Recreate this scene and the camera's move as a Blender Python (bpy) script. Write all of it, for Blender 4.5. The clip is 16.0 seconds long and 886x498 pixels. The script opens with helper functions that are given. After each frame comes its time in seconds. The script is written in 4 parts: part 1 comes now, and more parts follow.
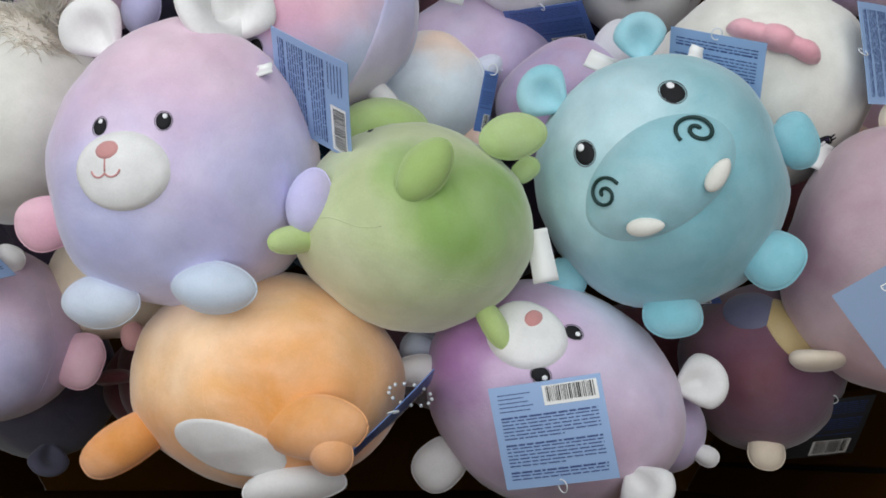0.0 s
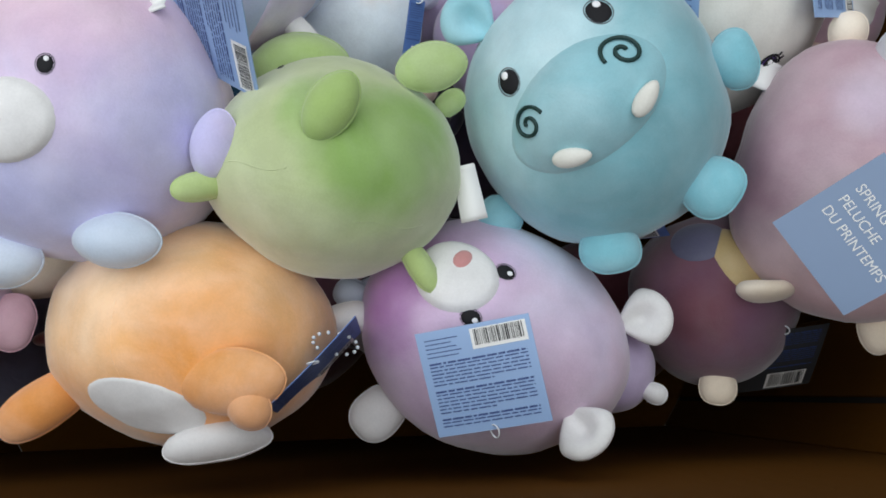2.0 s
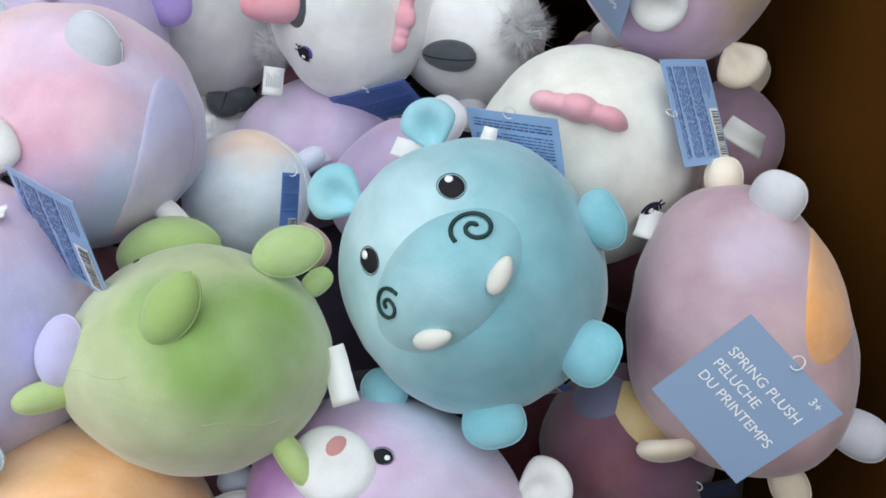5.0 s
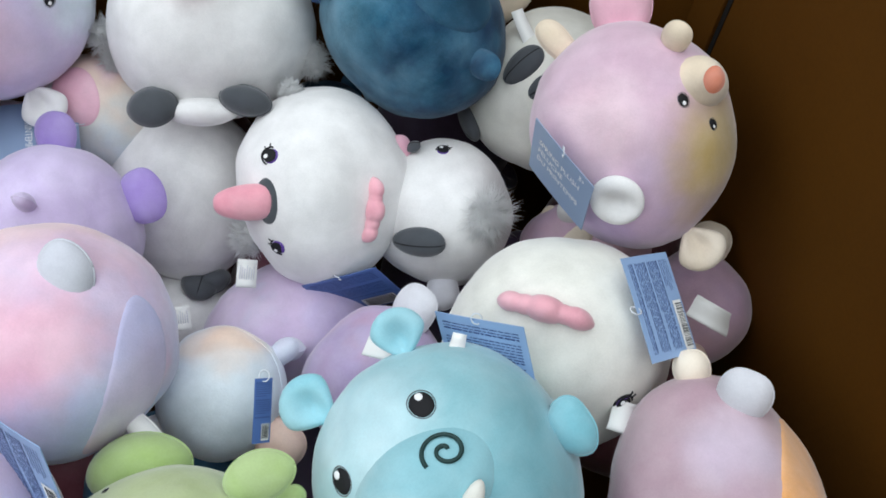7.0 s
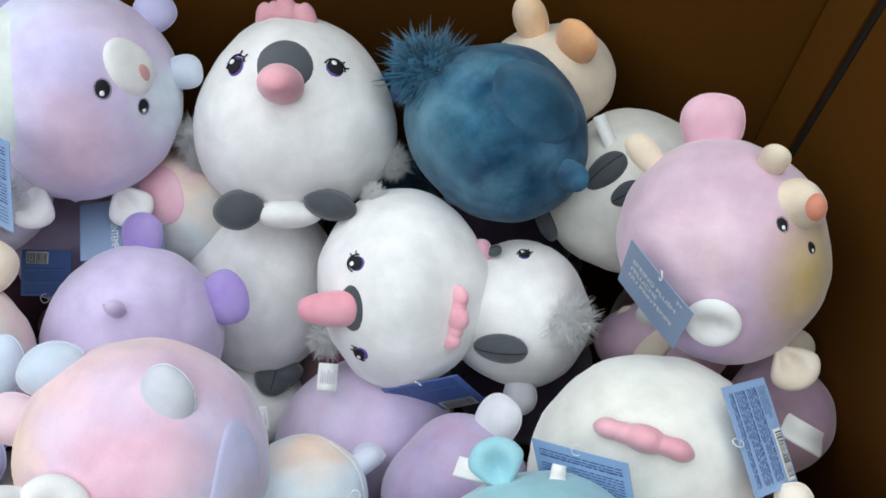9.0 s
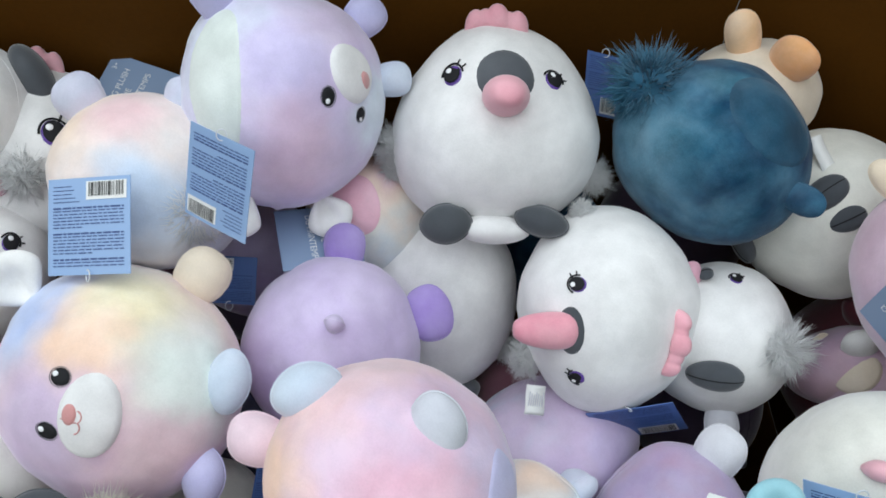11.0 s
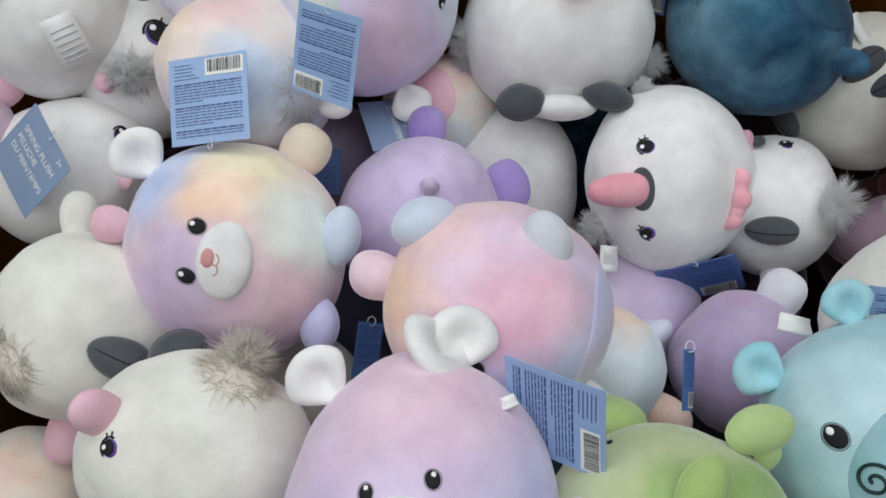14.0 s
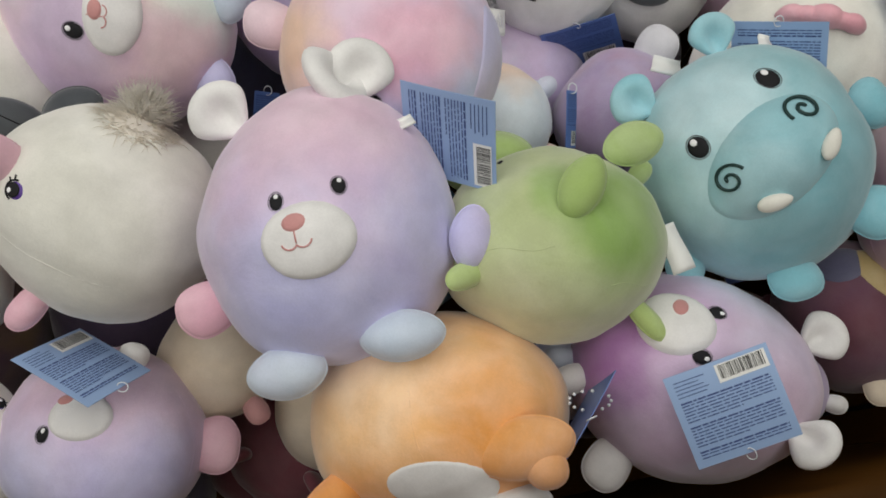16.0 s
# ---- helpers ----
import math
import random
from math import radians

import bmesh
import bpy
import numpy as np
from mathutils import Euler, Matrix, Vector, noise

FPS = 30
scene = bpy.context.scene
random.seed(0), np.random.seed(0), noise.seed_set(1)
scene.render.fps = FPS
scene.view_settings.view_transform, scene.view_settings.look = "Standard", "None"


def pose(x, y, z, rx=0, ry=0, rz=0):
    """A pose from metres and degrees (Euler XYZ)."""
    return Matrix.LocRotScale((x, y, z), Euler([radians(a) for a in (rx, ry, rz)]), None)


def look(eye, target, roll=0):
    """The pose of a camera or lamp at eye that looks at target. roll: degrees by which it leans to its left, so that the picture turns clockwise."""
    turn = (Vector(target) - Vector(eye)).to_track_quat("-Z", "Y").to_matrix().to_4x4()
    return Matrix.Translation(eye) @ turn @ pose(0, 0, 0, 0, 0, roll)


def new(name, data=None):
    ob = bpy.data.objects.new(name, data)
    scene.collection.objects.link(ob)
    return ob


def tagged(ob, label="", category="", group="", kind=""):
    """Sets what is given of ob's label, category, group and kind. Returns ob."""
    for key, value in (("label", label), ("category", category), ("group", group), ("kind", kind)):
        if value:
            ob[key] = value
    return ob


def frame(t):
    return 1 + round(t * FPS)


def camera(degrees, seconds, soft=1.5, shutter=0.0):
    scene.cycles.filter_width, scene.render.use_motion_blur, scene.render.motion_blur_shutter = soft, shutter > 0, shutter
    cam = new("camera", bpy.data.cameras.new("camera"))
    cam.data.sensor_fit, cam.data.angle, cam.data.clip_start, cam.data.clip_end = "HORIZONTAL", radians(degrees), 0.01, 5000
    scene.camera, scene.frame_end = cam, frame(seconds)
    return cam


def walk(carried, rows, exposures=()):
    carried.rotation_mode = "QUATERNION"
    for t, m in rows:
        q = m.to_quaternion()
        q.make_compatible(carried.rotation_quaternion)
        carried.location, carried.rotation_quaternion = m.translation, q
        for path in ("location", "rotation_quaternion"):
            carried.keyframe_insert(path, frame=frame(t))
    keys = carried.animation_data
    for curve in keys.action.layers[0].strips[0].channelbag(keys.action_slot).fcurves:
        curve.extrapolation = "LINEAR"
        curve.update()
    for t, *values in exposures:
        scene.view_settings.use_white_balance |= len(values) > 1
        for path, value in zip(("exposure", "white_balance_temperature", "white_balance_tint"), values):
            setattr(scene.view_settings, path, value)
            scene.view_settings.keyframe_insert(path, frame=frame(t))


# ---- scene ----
cam = camera(56.6, 16.0, soft=1.7)
METRES, EYE, TILT, LEAN, TURN = 0.8, 1.35, -76.0, 0.0, 0.0
ROWS = [
    (0.0, 0.0, 0.0, 0.0, 0.0, 0.0, -0.0),
    (0.5, 0.0023, 0.0179, -0.0021, 0.47, -2.31, 0.11),
    (1.0, 0.0135, 0.0213, -0.002, 0.38, -2.43, 1.06),
    (1.5, 0.0342, 0.0239, -0.0054, 0.43, -3.52, 1.63),
    (2.0, 0.0612, 0.0337, -0.0061, -0.08, -3.78, 2.34),
    (2.5, 0.0948, 0.0272, -0.0067, -1.66, -1.31, 4.96),
    (3.0, 0.1131, 0.0275, -0.004, -2.45, 0.53, 5.95),
    (5.5, 0.1787, 0.0654, 0.0765, 0.4, 4.39, 6.42),
    (6.0, 0.1863, 0.0668, 0.1024, -0.79, 6.27, 8.43),
    (6.5, 0.1962, 0.0581, 0.1124, -0.18, 7.16, 9.66),
    (7.0, 0.1926, 0.0399, 0.1291, -0.74, 10.15, 8.65),
    (7.5, 0.1893, 0.0347, 0.1486, 0.69, 11.63, 8.32),
    (8.0, 0.1843, 0.024, 0.1732, 1.45, 13.61, 6.73),
    (10.5, -0.0092, 0.0377, 0.2516, -0.85, 11.76, 8.78),
    (11.0, -0.0665, 0.0485, 0.2641, 1.12, 12.68, 5.48),
    (11.5, -0.091, 0.0599, 0.276, 3.0, 13.55, 3.63),
    (12.0, -0.1018, 0.0582, 0.2589, 2.53, 13.19, 3.36),
    (12.5, -0.1158, 0.0474, 0.226, 2.35, 12.4, 4.61),
    (13.0, -0.148, 0.0185, 0.1918, 1.32, 13.44, 5.88),
    (13.5, -0.1818, 0.0012, 0.1589, 1.56, 12.88, 7.91),
    (14.0, -0.1779, -0.0003, 0.1226, 1.23, 12.66, 7.69),
    (14.5, -0.1806, 0.0068, 0.0853, 0.73, 10.41, 5.86),
    (15.0, -0.1756, -0.0084, 0.0611, -2.57, 9.05, 6.32),
    (15.5, -0.194, -0.0253, 0.033, -5.08, 4.43, 9.76),
    (16.0, -0.2003, -0.0238, 0.0135, -5.82, 1.62, 11.12),
]
walk(cam, [(t, pose(0, 0, EYE, TILT, LEAN, TURN) @ pose(METRES * x, METRES * y, METRES * z, 90 + pitch, roll, yaw)) for t, x, y, z, yaw, pitch, roll in ROWS],
     [(0.0, -0.2, 6500, 10), (1.5, -0.2, 6450, 10), (3.0, -0.05, 6250, 8), (5.5, 0.05, 6250, 8), (8.0, 0.1, 6250, 7), (10.5, 0.03, 6200, 6), (12.5, -0.17, 6300, 7),
      (14.0, -0.28, 6500, 9), (15.5, -0.45, 7050, 10), (16.0, -0.46, 7150, 10)])

# ---------------------------------------------------------------- light
world = bpy.data.worlds.new("world")
scene.world = world
world.use_nodes = True
world.node_tree.nodes["Background"].inputs[0].default_value = (0.80, 0.90, 1.0, 1)
world.node_tree.nodes["Background"].inputs[1].default_value = 0.2


def ceiling_lamp(x, y, z, sx, sy, watts, colour):
    data = bpy.data.lights.new("ceiling_lamp", "AREA")
    data.shape, data.size, data.size_y, data.energy, data.color = "RECTANGLE", sx, sy, watts, colour
    ob = new("ceiling_lamp", data)
    ob.matrix_world = look((x, y, z), (x, y, 0))
    return ob


ceiling_lamp(-0.7, 0.85, 2.85, 4.8, 4.4, 126, (0.94, 0.98, 1.0))


# ---------------------------------------------------------------- materials
def lin(r, g, b):
    return tuple((c / 255 / 12.92 if c < 10.3 else ((c / 255 + 0.055) / 1.055) ** 2.4) for c in (r, g, b)) + (1.0,)


def node_material(name):
    m = bpy.data.materials.new(name)
    m.use_nodes = True
    nt = m.node_tree
    return m, nt, nt.nodes["Principled BSDF"]


def link(nt, a, b):
    nt.links.new(a, b)


def plush_material(name, stops, axis=(0, 0, 1), wander=0.5, span=0.2, seed=0.0, spots=(), cells=20, nap_depth=0.13, sheen=0.5):
    """Short-pile fabric; the dye runs through the stops along an axis of the toy, broken up by soft noise."""
    m, nt, bsdf = node_material(name)
    n = nt.nodes
    tc = n.new("ShaderNodeTexCoord")
    shift = n.new("ShaderNodeVectorMath"); shift.operation = "ADD"; shift.inputs[1].default_value = (seed, seed * 0.7, 3.1)
    link(nt, tc.outputs["Object"], shift.inputs[0])
    soft = n.new("ShaderNodeTexNoise"); soft.inputs["Scale"].default_value = cells; soft.inputs["Detail"].default_value = 3
    link(nt, shift.outputs[0], soft.inputs["Vector"])
    dot = n.new("ShaderNodeVectorMath"); dot.operation = "DOT_PRODUCT"; dot.inputs[1].default_value = axis
    link(nt, tc.outputs["Object"], dot.inputs[0])
    a = n.new("ShaderNodeMath"); a.operation = "MULTIPLY_ADD"; a.inputs[1].default_value = 1 / span; a.inputs[2].default_value = 0.5 - wander
    link(nt, dot.outputs["Value"], a.inputs[0])
    b = n.new("ShaderNodeMath"); b.operation = "MULTIPLY_ADD"; b.inputs[1].default_value = wander * 2
    link(nt, soft.outputs["Fac"], b.inputs[0]); link(nt, a.outputs[0], b.inputs[2])
    ramp = n.new("ShaderNodeValToRGB"); ramp.color_ramp.interpolation = "B_SPLINE"
    while len(ramp.color_ramp.elements) < max(2, len(stops)):
        ramp.color_ramp.elements.new(0.5)
    for i, e in enumerate(ramp.color_ramp.elements):
        e.position = i / max(1, len(ramp.color_ramp.elements) - 1)
    for e, c in zip(ramp.color_ramp.elements, stops if len(stops) > 1 else stops * 2):
        e.color = lin(*c)
    link(nt, b.outputs[0], ramp.inputs[0])
    dyed = ramp.outputs["Color"]
    wob = n.new("ShaderNodeVectorMath"); wob.operation = "MULTIPLY_ADD"; wob.inputs[1].default_value = (0.05, 0.05, 0.05)
    link(nt, soft.outputs["Color"], wob.inputs[0]); link(nt, tc.outputs["Object"], wob.inputs[2])
    for x, y, z, reach, colour in spots:
        far = n.new("ShaderNodeVectorMath"); far.operation = "DISTANCE"; far.inputs[1].default_value = (x + 0.025, y + 0.025, z + 0.025)
        link(nt, wob.outputs[0], far.inputs[0])
        near = n.new("ShaderNodeMapRange"); near.interpolation_type = "SMOOTHSTEP"
        near.inputs["From Min"].default_value, near.inputs["From Max"].default_value = reach, reach * 0.25
        link(nt, far.outputs["Value"], near.inputs["Value"])
        blend = n.new("ShaderNodeMix"); blend.data_type = "RGBA"
        link(nt, near.outputs[0], blend.inputs["Factor"]); link(nt, dyed, blend.inputs["A"]); blend.inputs["B"].default_value = lin(*colour)
        dyed = blend.outputs["Result"]
    # nap: brushed patches and single fibres
    nap = n.new("ShaderNodeTexNoise"); nap.inputs["Scale"].default_value = 42; nap.inputs["Detail"].default_value = 5
    link(nt, shift.outputs[0], nap.inputs["Vector"])
    fibre = n.new("ShaderNodeTexNoise"); fibre.inputs["Scale"].default_value = 700; fibre.inputs["Detail"].default_value = 2
    link(nt, shift.outputs[0], fibre.inputs["Vector"])
    mixn = n.new("ShaderNodeMath"); mixn.operation = "MULTIPLY_ADD"; mixn.inputs[1].default_value = 0.35
    link(nt, fibre.outputs["Fac"], mixn.inputs[0]); link(nt, nap.outputs["Fac"], mixn.inputs[2])
    val = n.new("ShaderNodeMapRange"); val.inputs["From Min"].default_value = 0.4; val.inputs["From Max"].default_value = 0.95
    lift = 1.08 if spots else 1.0
    val.inputs["To Min"].default_value = lift * (1 - nap_depth); val.inputs["To Max"].default_value = lift * (1 + nap_depth * 0.45)
    # broad strokes where the pile was brushed the other way, and soft creases in the cloth
    stroke = n.new("ShaderNodeTexNoise"); stroke.inputs["Scale"].default_value = 17; stroke.inputs["Detail"].default_value = 4
    stroke.inputs["Roughness"].default_value = 0.6; stroke.inputs["Distortion"].default_value = 0.35
    link(nt, shift.outputs[0], stroke.inputs["Vector"])
    both = n.new("ShaderNodeMath"); both.operation = "MULTIPLY_ADD"; both.inputs[1].default_value = 0.9; both.inputs[2].default_value = -0.45
    link(nt, stroke.outputs["Fac"], both.inputs[0])
    tone = n.new("ShaderNodeMath"); tone.operation = "ADD"
    link(nt, both.outputs[0], tone.inputs[0]); link(nt, mixn.outputs[0], tone.inputs[1])
    link(nt, tone.outputs[0], val.inputs["Value"])
    hsv = n.new("ShaderNodeHueSaturation"); hsv.inputs["Saturation"].default_value = 0.84
    link(nt, dyed, hsv.inputs["Color"]); link(nt, val.outputs[0], hsv.inputs["Value"])
    link(nt, hsv.outputs[0], bsdf.inputs["Base Color"])
    bump = n.new("ShaderNodeBump"); bump.inputs["Strength"].default_value = 0.26; bump.inputs["Distance"].default_value = 0.0015
    fold = n.new("ShaderNodeBump"); fold.inputs["Strength"].default_value = 0.24; fold.inputs["Distance"].default_value = 0.006
    link(nt, stroke.outputs["Fac"], fold.inputs["Height"]); link(nt, fold.outputs[0], bump.inputs["Normal"])
    link(nt, mixn.outputs[0], bump.inputs["Height"]); link(nt, bump.outputs[0], bsdf.inputs["Normal"])
    pale = n.new("ShaderNodeMapRange"); pale.inputs["From Min"].default_value = 0.35; pale.inputs["From Max"].default_value = 0.65
    pale.inputs["To Min"].default_value = 0.95; pale.inputs["To Max"].default_value = 0.76
    link(nt, stroke.outputs["Fac"], pale.inputs["Value"]); link(nt, pale.outputs[0], hsv.inputs["Saturation"])
    bsdf.inputs["Roughness"].default_value = 0.95
    bsdf.inputs["Specular IOR Level"].default_value = 0.15
    bsdf.inputs["Sheen Weight"].default_value = sheen
    bsdf.inputs["Sheen Roughness"].default_value = 0.45
    return m


def fur_material(name, stops):
    """Long loose fibres: half of the light passes through them."""
    m = plush_material(name, stops)
    nt = m.node_tree
    n = nt.nodes
    bsdf = n["Principled BSDF"]
    through_light = n.new("ShaderNodeBsdfTranslucent")
    link(nt, bsdf.inputs["Base Color"].links[0].from_socket, through_light.inputs["Color"])
    both = n.new("ShaderNodeMixShader"); both.inputs[0].default_value = 0.6
    link(nt, bsdf.outputs[0], both.inputs[1]); link(nt, through_light.outputs[0], both.inputs[2])
    link(nt, both.outputs[0], n["Material Output"].inputs["Surface"])
    return m


def plain_material(name, colour, rough=0.6, metal=0.0, wobble=0.06, scale=60):
    m, nt, bsdf = node_material(name)
    n = nt.nodes
    tc = n.new("ShaderNodeTexCoord")
    noise_node = n.new("ShaderNodeTexNoise"); noise_node.inputs["Scale"].default_value = scale; noise_node.inputs["Detail"].default_value = 4
    link(nt, tc.outputs["Object"], noise_node.inputs["Vector"])
    val = n.new("ShaderNodeMapRange"); val.inputs["To Min"].default_value = 1 - wobble; val.inputs["To Max"].default_value = 1 + wobble
    link(nt, noise_node.outputs["Fac"], val.inputs["Value"])
    hsv = n.new("ShaderNodeHueSaturation"); hsv.inputs["Color"].default_value = lin(*colour)
    link(nt, val.outputs[0], hsv.inputs["Value"]); link(nt, hsv.outputs[0], bsdf.inputs["Base Color"])
    bsdf.inputs["Roughness"].default_value = rough
    bsdf.inputs["Metallic"].default_value = metal
    return m


def cardboard_material(name, colour):
    m, nt, bsdf = node_material(name)
    n = nt.nodes
    tc = n.new("ShaderNodeTexCoord")
    flute = n.new("ShaderNodeTexWave"); flute.inputs["Scale"].default_value = 40; flute.inputs["Distortion"].default_value = 0.6
    flute.bands_direction = "DIAGONAL"
    blotch = n.new("ShaderNodeTexNoise"); blotch.inputs["Scale"].default_value = 4; blotch.inputs["Detail"].default_value = 6
    grain = n.new("ShaderNodeTexNoise"); grain.inputs["Scale"].default_value = 260; grain.inputs["Detail"].default_value = 3
    stretch = n.new("ShaderNodeMapping"); stretch.inputs["Scale"].default_value = (1, 1, 0.02)
    link(nt, tc.outputs["Object"], stretch.inputs["Vector"])
    for k in (flute,):
        link(nt, stretch.outputs[0], k.inputs["Vector"])
    for k in (blotch, grain):
        link(nt, tc.outputs["Object"], k.inputs["Vector"])
    add = n.new("ShaderNodeMath"); add.operation = "MULTIPLY_ADD"; add.inputs[1].default_value = 0.3
    link(nt, grain.outputs["Fac"], add.inputs[0]); link(nt, blotch.outputs["Fac"], add.inputs[2])
    val = n.new("ShaderNodeMapRange"); val.inputs["To Min"].default_value = 0.6; val.inputs["To Max"].default_value = 1.35
    link(nt, add.outputs[0], val.inputs["Value"])
    hsv = n.new("ShaderNodeHueSaturation"); hsv.inputs["Color"].default_value = lin(*colour)
    link(nt, val.outputs[0], hsv.inputs["Value"]); link(nt, hsv.outputs[0], bsdf.inputs["Base Color"])
    bump = n.new("ShaderNodeBump"); bump.inputs["Strength"].default_value = 0.12; bump.inputs["Distance"].default_value = 0.0008
    link(nt, flute.outputs["Fac"], bump.inputs["Height"]); link(nt, bump.outputs[0], bsdf.inputs["Normal"])
    bsdf.inputs["Roughness"].default_value = 0.85
    bsdf.inputs["Specular IOR Level"].default_value = 0.12
    return m


LAVENDER = plush_material("lavender_dye", [(190, 188, 230), (200, 190, 226), (208, 186, 218), (216, 186, 212), (220, 190, 212)], (0.15, 0, 1), 0.5, 0.2, 1.3,
    [(0.02, -0.06, 0.09, 0.08, (222, 186, 206)), (0.0, -0.08, -0.06, 0.09, (186, 186, 230)), (0.07, -0.03, -0.02, 0.07, (192, 188, 232)), (-0.08, -0.02, 0.0, 0.06, (208, 190, 222))])
ORCHID = plush_material("orchid_dye", [(186, 140, 190), (206, 176, 210), (212, 186, 214), (206, 196, 224), (216, 188, 212)], (0.3, 0, 1), 0.5, 0.2, 5.1,
    [(0.0, -0.03, -0.10, 0.08, (170, 112, 178)), (-0.07, -0.05, 0.02, 0.07, (200, 204, 230)), (0.05, -0.05, 0.04, 0.07, (216, 186, 212))])
LILAC_WHITE = plush_material("lilac_white_dye", [(212, 196, 230), (206, 192, 230), (214, 192, 222), (206, 198, 232), (216, 226, 238)], (1, 0, -0.5), 0.4, 0.22, 2.2,
    [(0.0, -0.07, 0.06, 0.06, (222, 190, 216)), (-0.07, -0.04, 0.0, 0.05, (214, 226, 240)), (0.02, -0.08, -0.02, 0.05, (204, 192, 232))])
LILAC_PINK = plush_material("lilac_pink_dye", [(204, 178, 216), (204, 192, 230), (214, 180, 212), (188, 206, 232)], (0.6, 0, 0.6), 0.7, 0.2, 7.7)
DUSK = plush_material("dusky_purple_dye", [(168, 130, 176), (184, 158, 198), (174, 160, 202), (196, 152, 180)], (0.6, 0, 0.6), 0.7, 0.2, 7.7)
PURPLE = plush_material("purple_dye", [(166, 132, 192), (194, 172, 218), (208, 190, 228), (200, 180, 222)], (0.2, 0, 1), 0.35, 0.2, 4.4)
VIOLET = plush_material("violet_fabric", [(146, 118, 200), (158, 130, 208)])
# plum and yellow dye, its stops darkened to stand in for shade
PLUM = plush_material("shaded_plum_dye", [(112, 64, 76), (128, 80, 92), (106, 78, 114), (160, 130, 76)], (0.2, 0.2, 1), 0.4, 0.2, 3.3)
# mauve dye; its first spot paints the shading of one flank
MAUVE = plush_material("mauve_dye_and_shading", [(172, 128, 136), (196, 158, 164), (200, 170, 176), (182, 148, 162), (186, 152, 164)], (0.5, 0, 0.8), 0.4, 0.2, 6.1,
    [(0.075, 0.02, 0.01, 0.06, (156, 112, 134)), (-0.02, 0.07, 0.06, 0.05, (198, 178, 196)), (0.0, 0.07, -0.05, 0.07, (214, 176, 182))])
PINK_GREY = plush_material("pink_grey_dye", [(196, 160, 150), (214, 172, 190), (206, 172, 198), (190, 162, 198)], (0.2, 0.2, 1), 0.5, 0.2, 8.3)
PINK_GOLD = plush_material("pink_gold_dye", [(204, 168, 186), (214, 178, 198), (210, 178, 204), (196, 172, 206)], (0.2, 0.2, 1), 0.4, 0.2, 8.3,
    [(-0.075, -0.03, 0.03, 0.075, (196, 166, 100)), (0.03, -0.04, 0.07, 0.05, (182, 152, 196)), (0.0, -0.08, -0.02, 0.05, (222, 184, 198))])
PINK_DYE = plush_material("pink_tie_dye", [(188, 200, 236), (204, 200, 234), (216, 194, 224), (226, 188, 210), (232, 192, 194)], (0.9, 0.2, -0.55), 0.5, 0.2, 2.9,
    [(-0.06, -0.05, 0.05, 0.1, (178, 188, 234)), (0.08, -0.03, 0.0, 0.06, (242, 200, 174)), (0.0, -0.08, -0.04, 0.06, (230, 174, 196)), (-0.08, -0.03, -0.03, 0.04, (216, 184, 214))])
RAINBOW = plush_material("rainbow_dye", [(206, 178, 212), (216, 182, 208), (226, 190, 202), (236, 206, 190), (236, 226, 208)], (0.85, 0, 0.3), 0.45, 0.21, 1.0,
    [(0.05, -0.04, 0.085, 0.085, (172, 188, 230)), (0.085, -0.04, 0.0, 0.06, (242, 228, 186)), (0.052, -0.068, 0.012, 0.055, (244, 206, 180)), (-0.005, -0.085, 0.02, 0.06, (208, 186, 214)), (0.05, -0.05, -0.075, 0.075, (226, 236, 228)), (-0.07, -0.05, 0.03, 0.08, (204, 176, 214)), (-0.01, -0.07, -0.06, 0.05, (230, 196, 204))])
SKY_PEACH = plush_material("sky_peach_dye", [(214, 228, 240), (222, 234, 242), (230, 234, 238)], (0.3, 0, 0.8), 0.4, 0.2, 2.4,
    [(-0.035, 0.03, 0.045, 0.05, (240, 208, 184)), (0.0, 0.03, 0.06, 0.03, (236, 222, 206))])
PASTEL = plush_material("pastel_dye", [(200, 212, 232), (222, 222, 228), (232, 214, 206), (238, 210, 196)], (0.5, 0.3, 0.5), 0.35, 0.2, 6.4,
    [(0.05, 0.05, 0.04, 0.07, (240, 212, 188)), (0.0, 0.05, 0.06, 0.05, (236, 196, 200)), (-0.05, 0.06, 0.0, 0.06, (196, 212, 234)), (0.03, 0.06, -0.06, 0.06, (212, 190, 212))])
RAINBOW_PALE = plush_material("pale_rainbow_dye", [(196, 212, 232), (214, 226, 230), (228, 224, 214), (240, 206, 180), (222, 194, 214)], (0.5, 0.3, 0.8), 0.6, 0.22, 9.4)
GREEN = plush_material("green_dye", [(180, 194, 136), (188, 200, 148), (194, 204, 156), (202, 208, 164)], (-0.35, 0.3, -0.8), 0.4, 0.17, 2.0,
    [(0.042, -0.07, 0.008, 0.066, (134, 172, 78)), (0.066, -0.05, 0.03, 0.05, (138, 174, 82)), (0.0, -0.07, 0.04, 0.03, (150, 180, 100)), (-0.05, -0.05, -0.045, 0.06, (202, 204, 160))])
GREEN_LEG = plush_material("leaf_green_fabric", [(150, 186, 90), (174, 200, 120)], (0, 0, 1), 0.5, 0.1)
GREEN_DARK = plush_material("green_fabric", [(158, 190, 100), (176, 202, 124)])
GREEN_LIGHT = plush_material("pale_green_fabric", [(176, 200, 116), (190, 212, 136)])
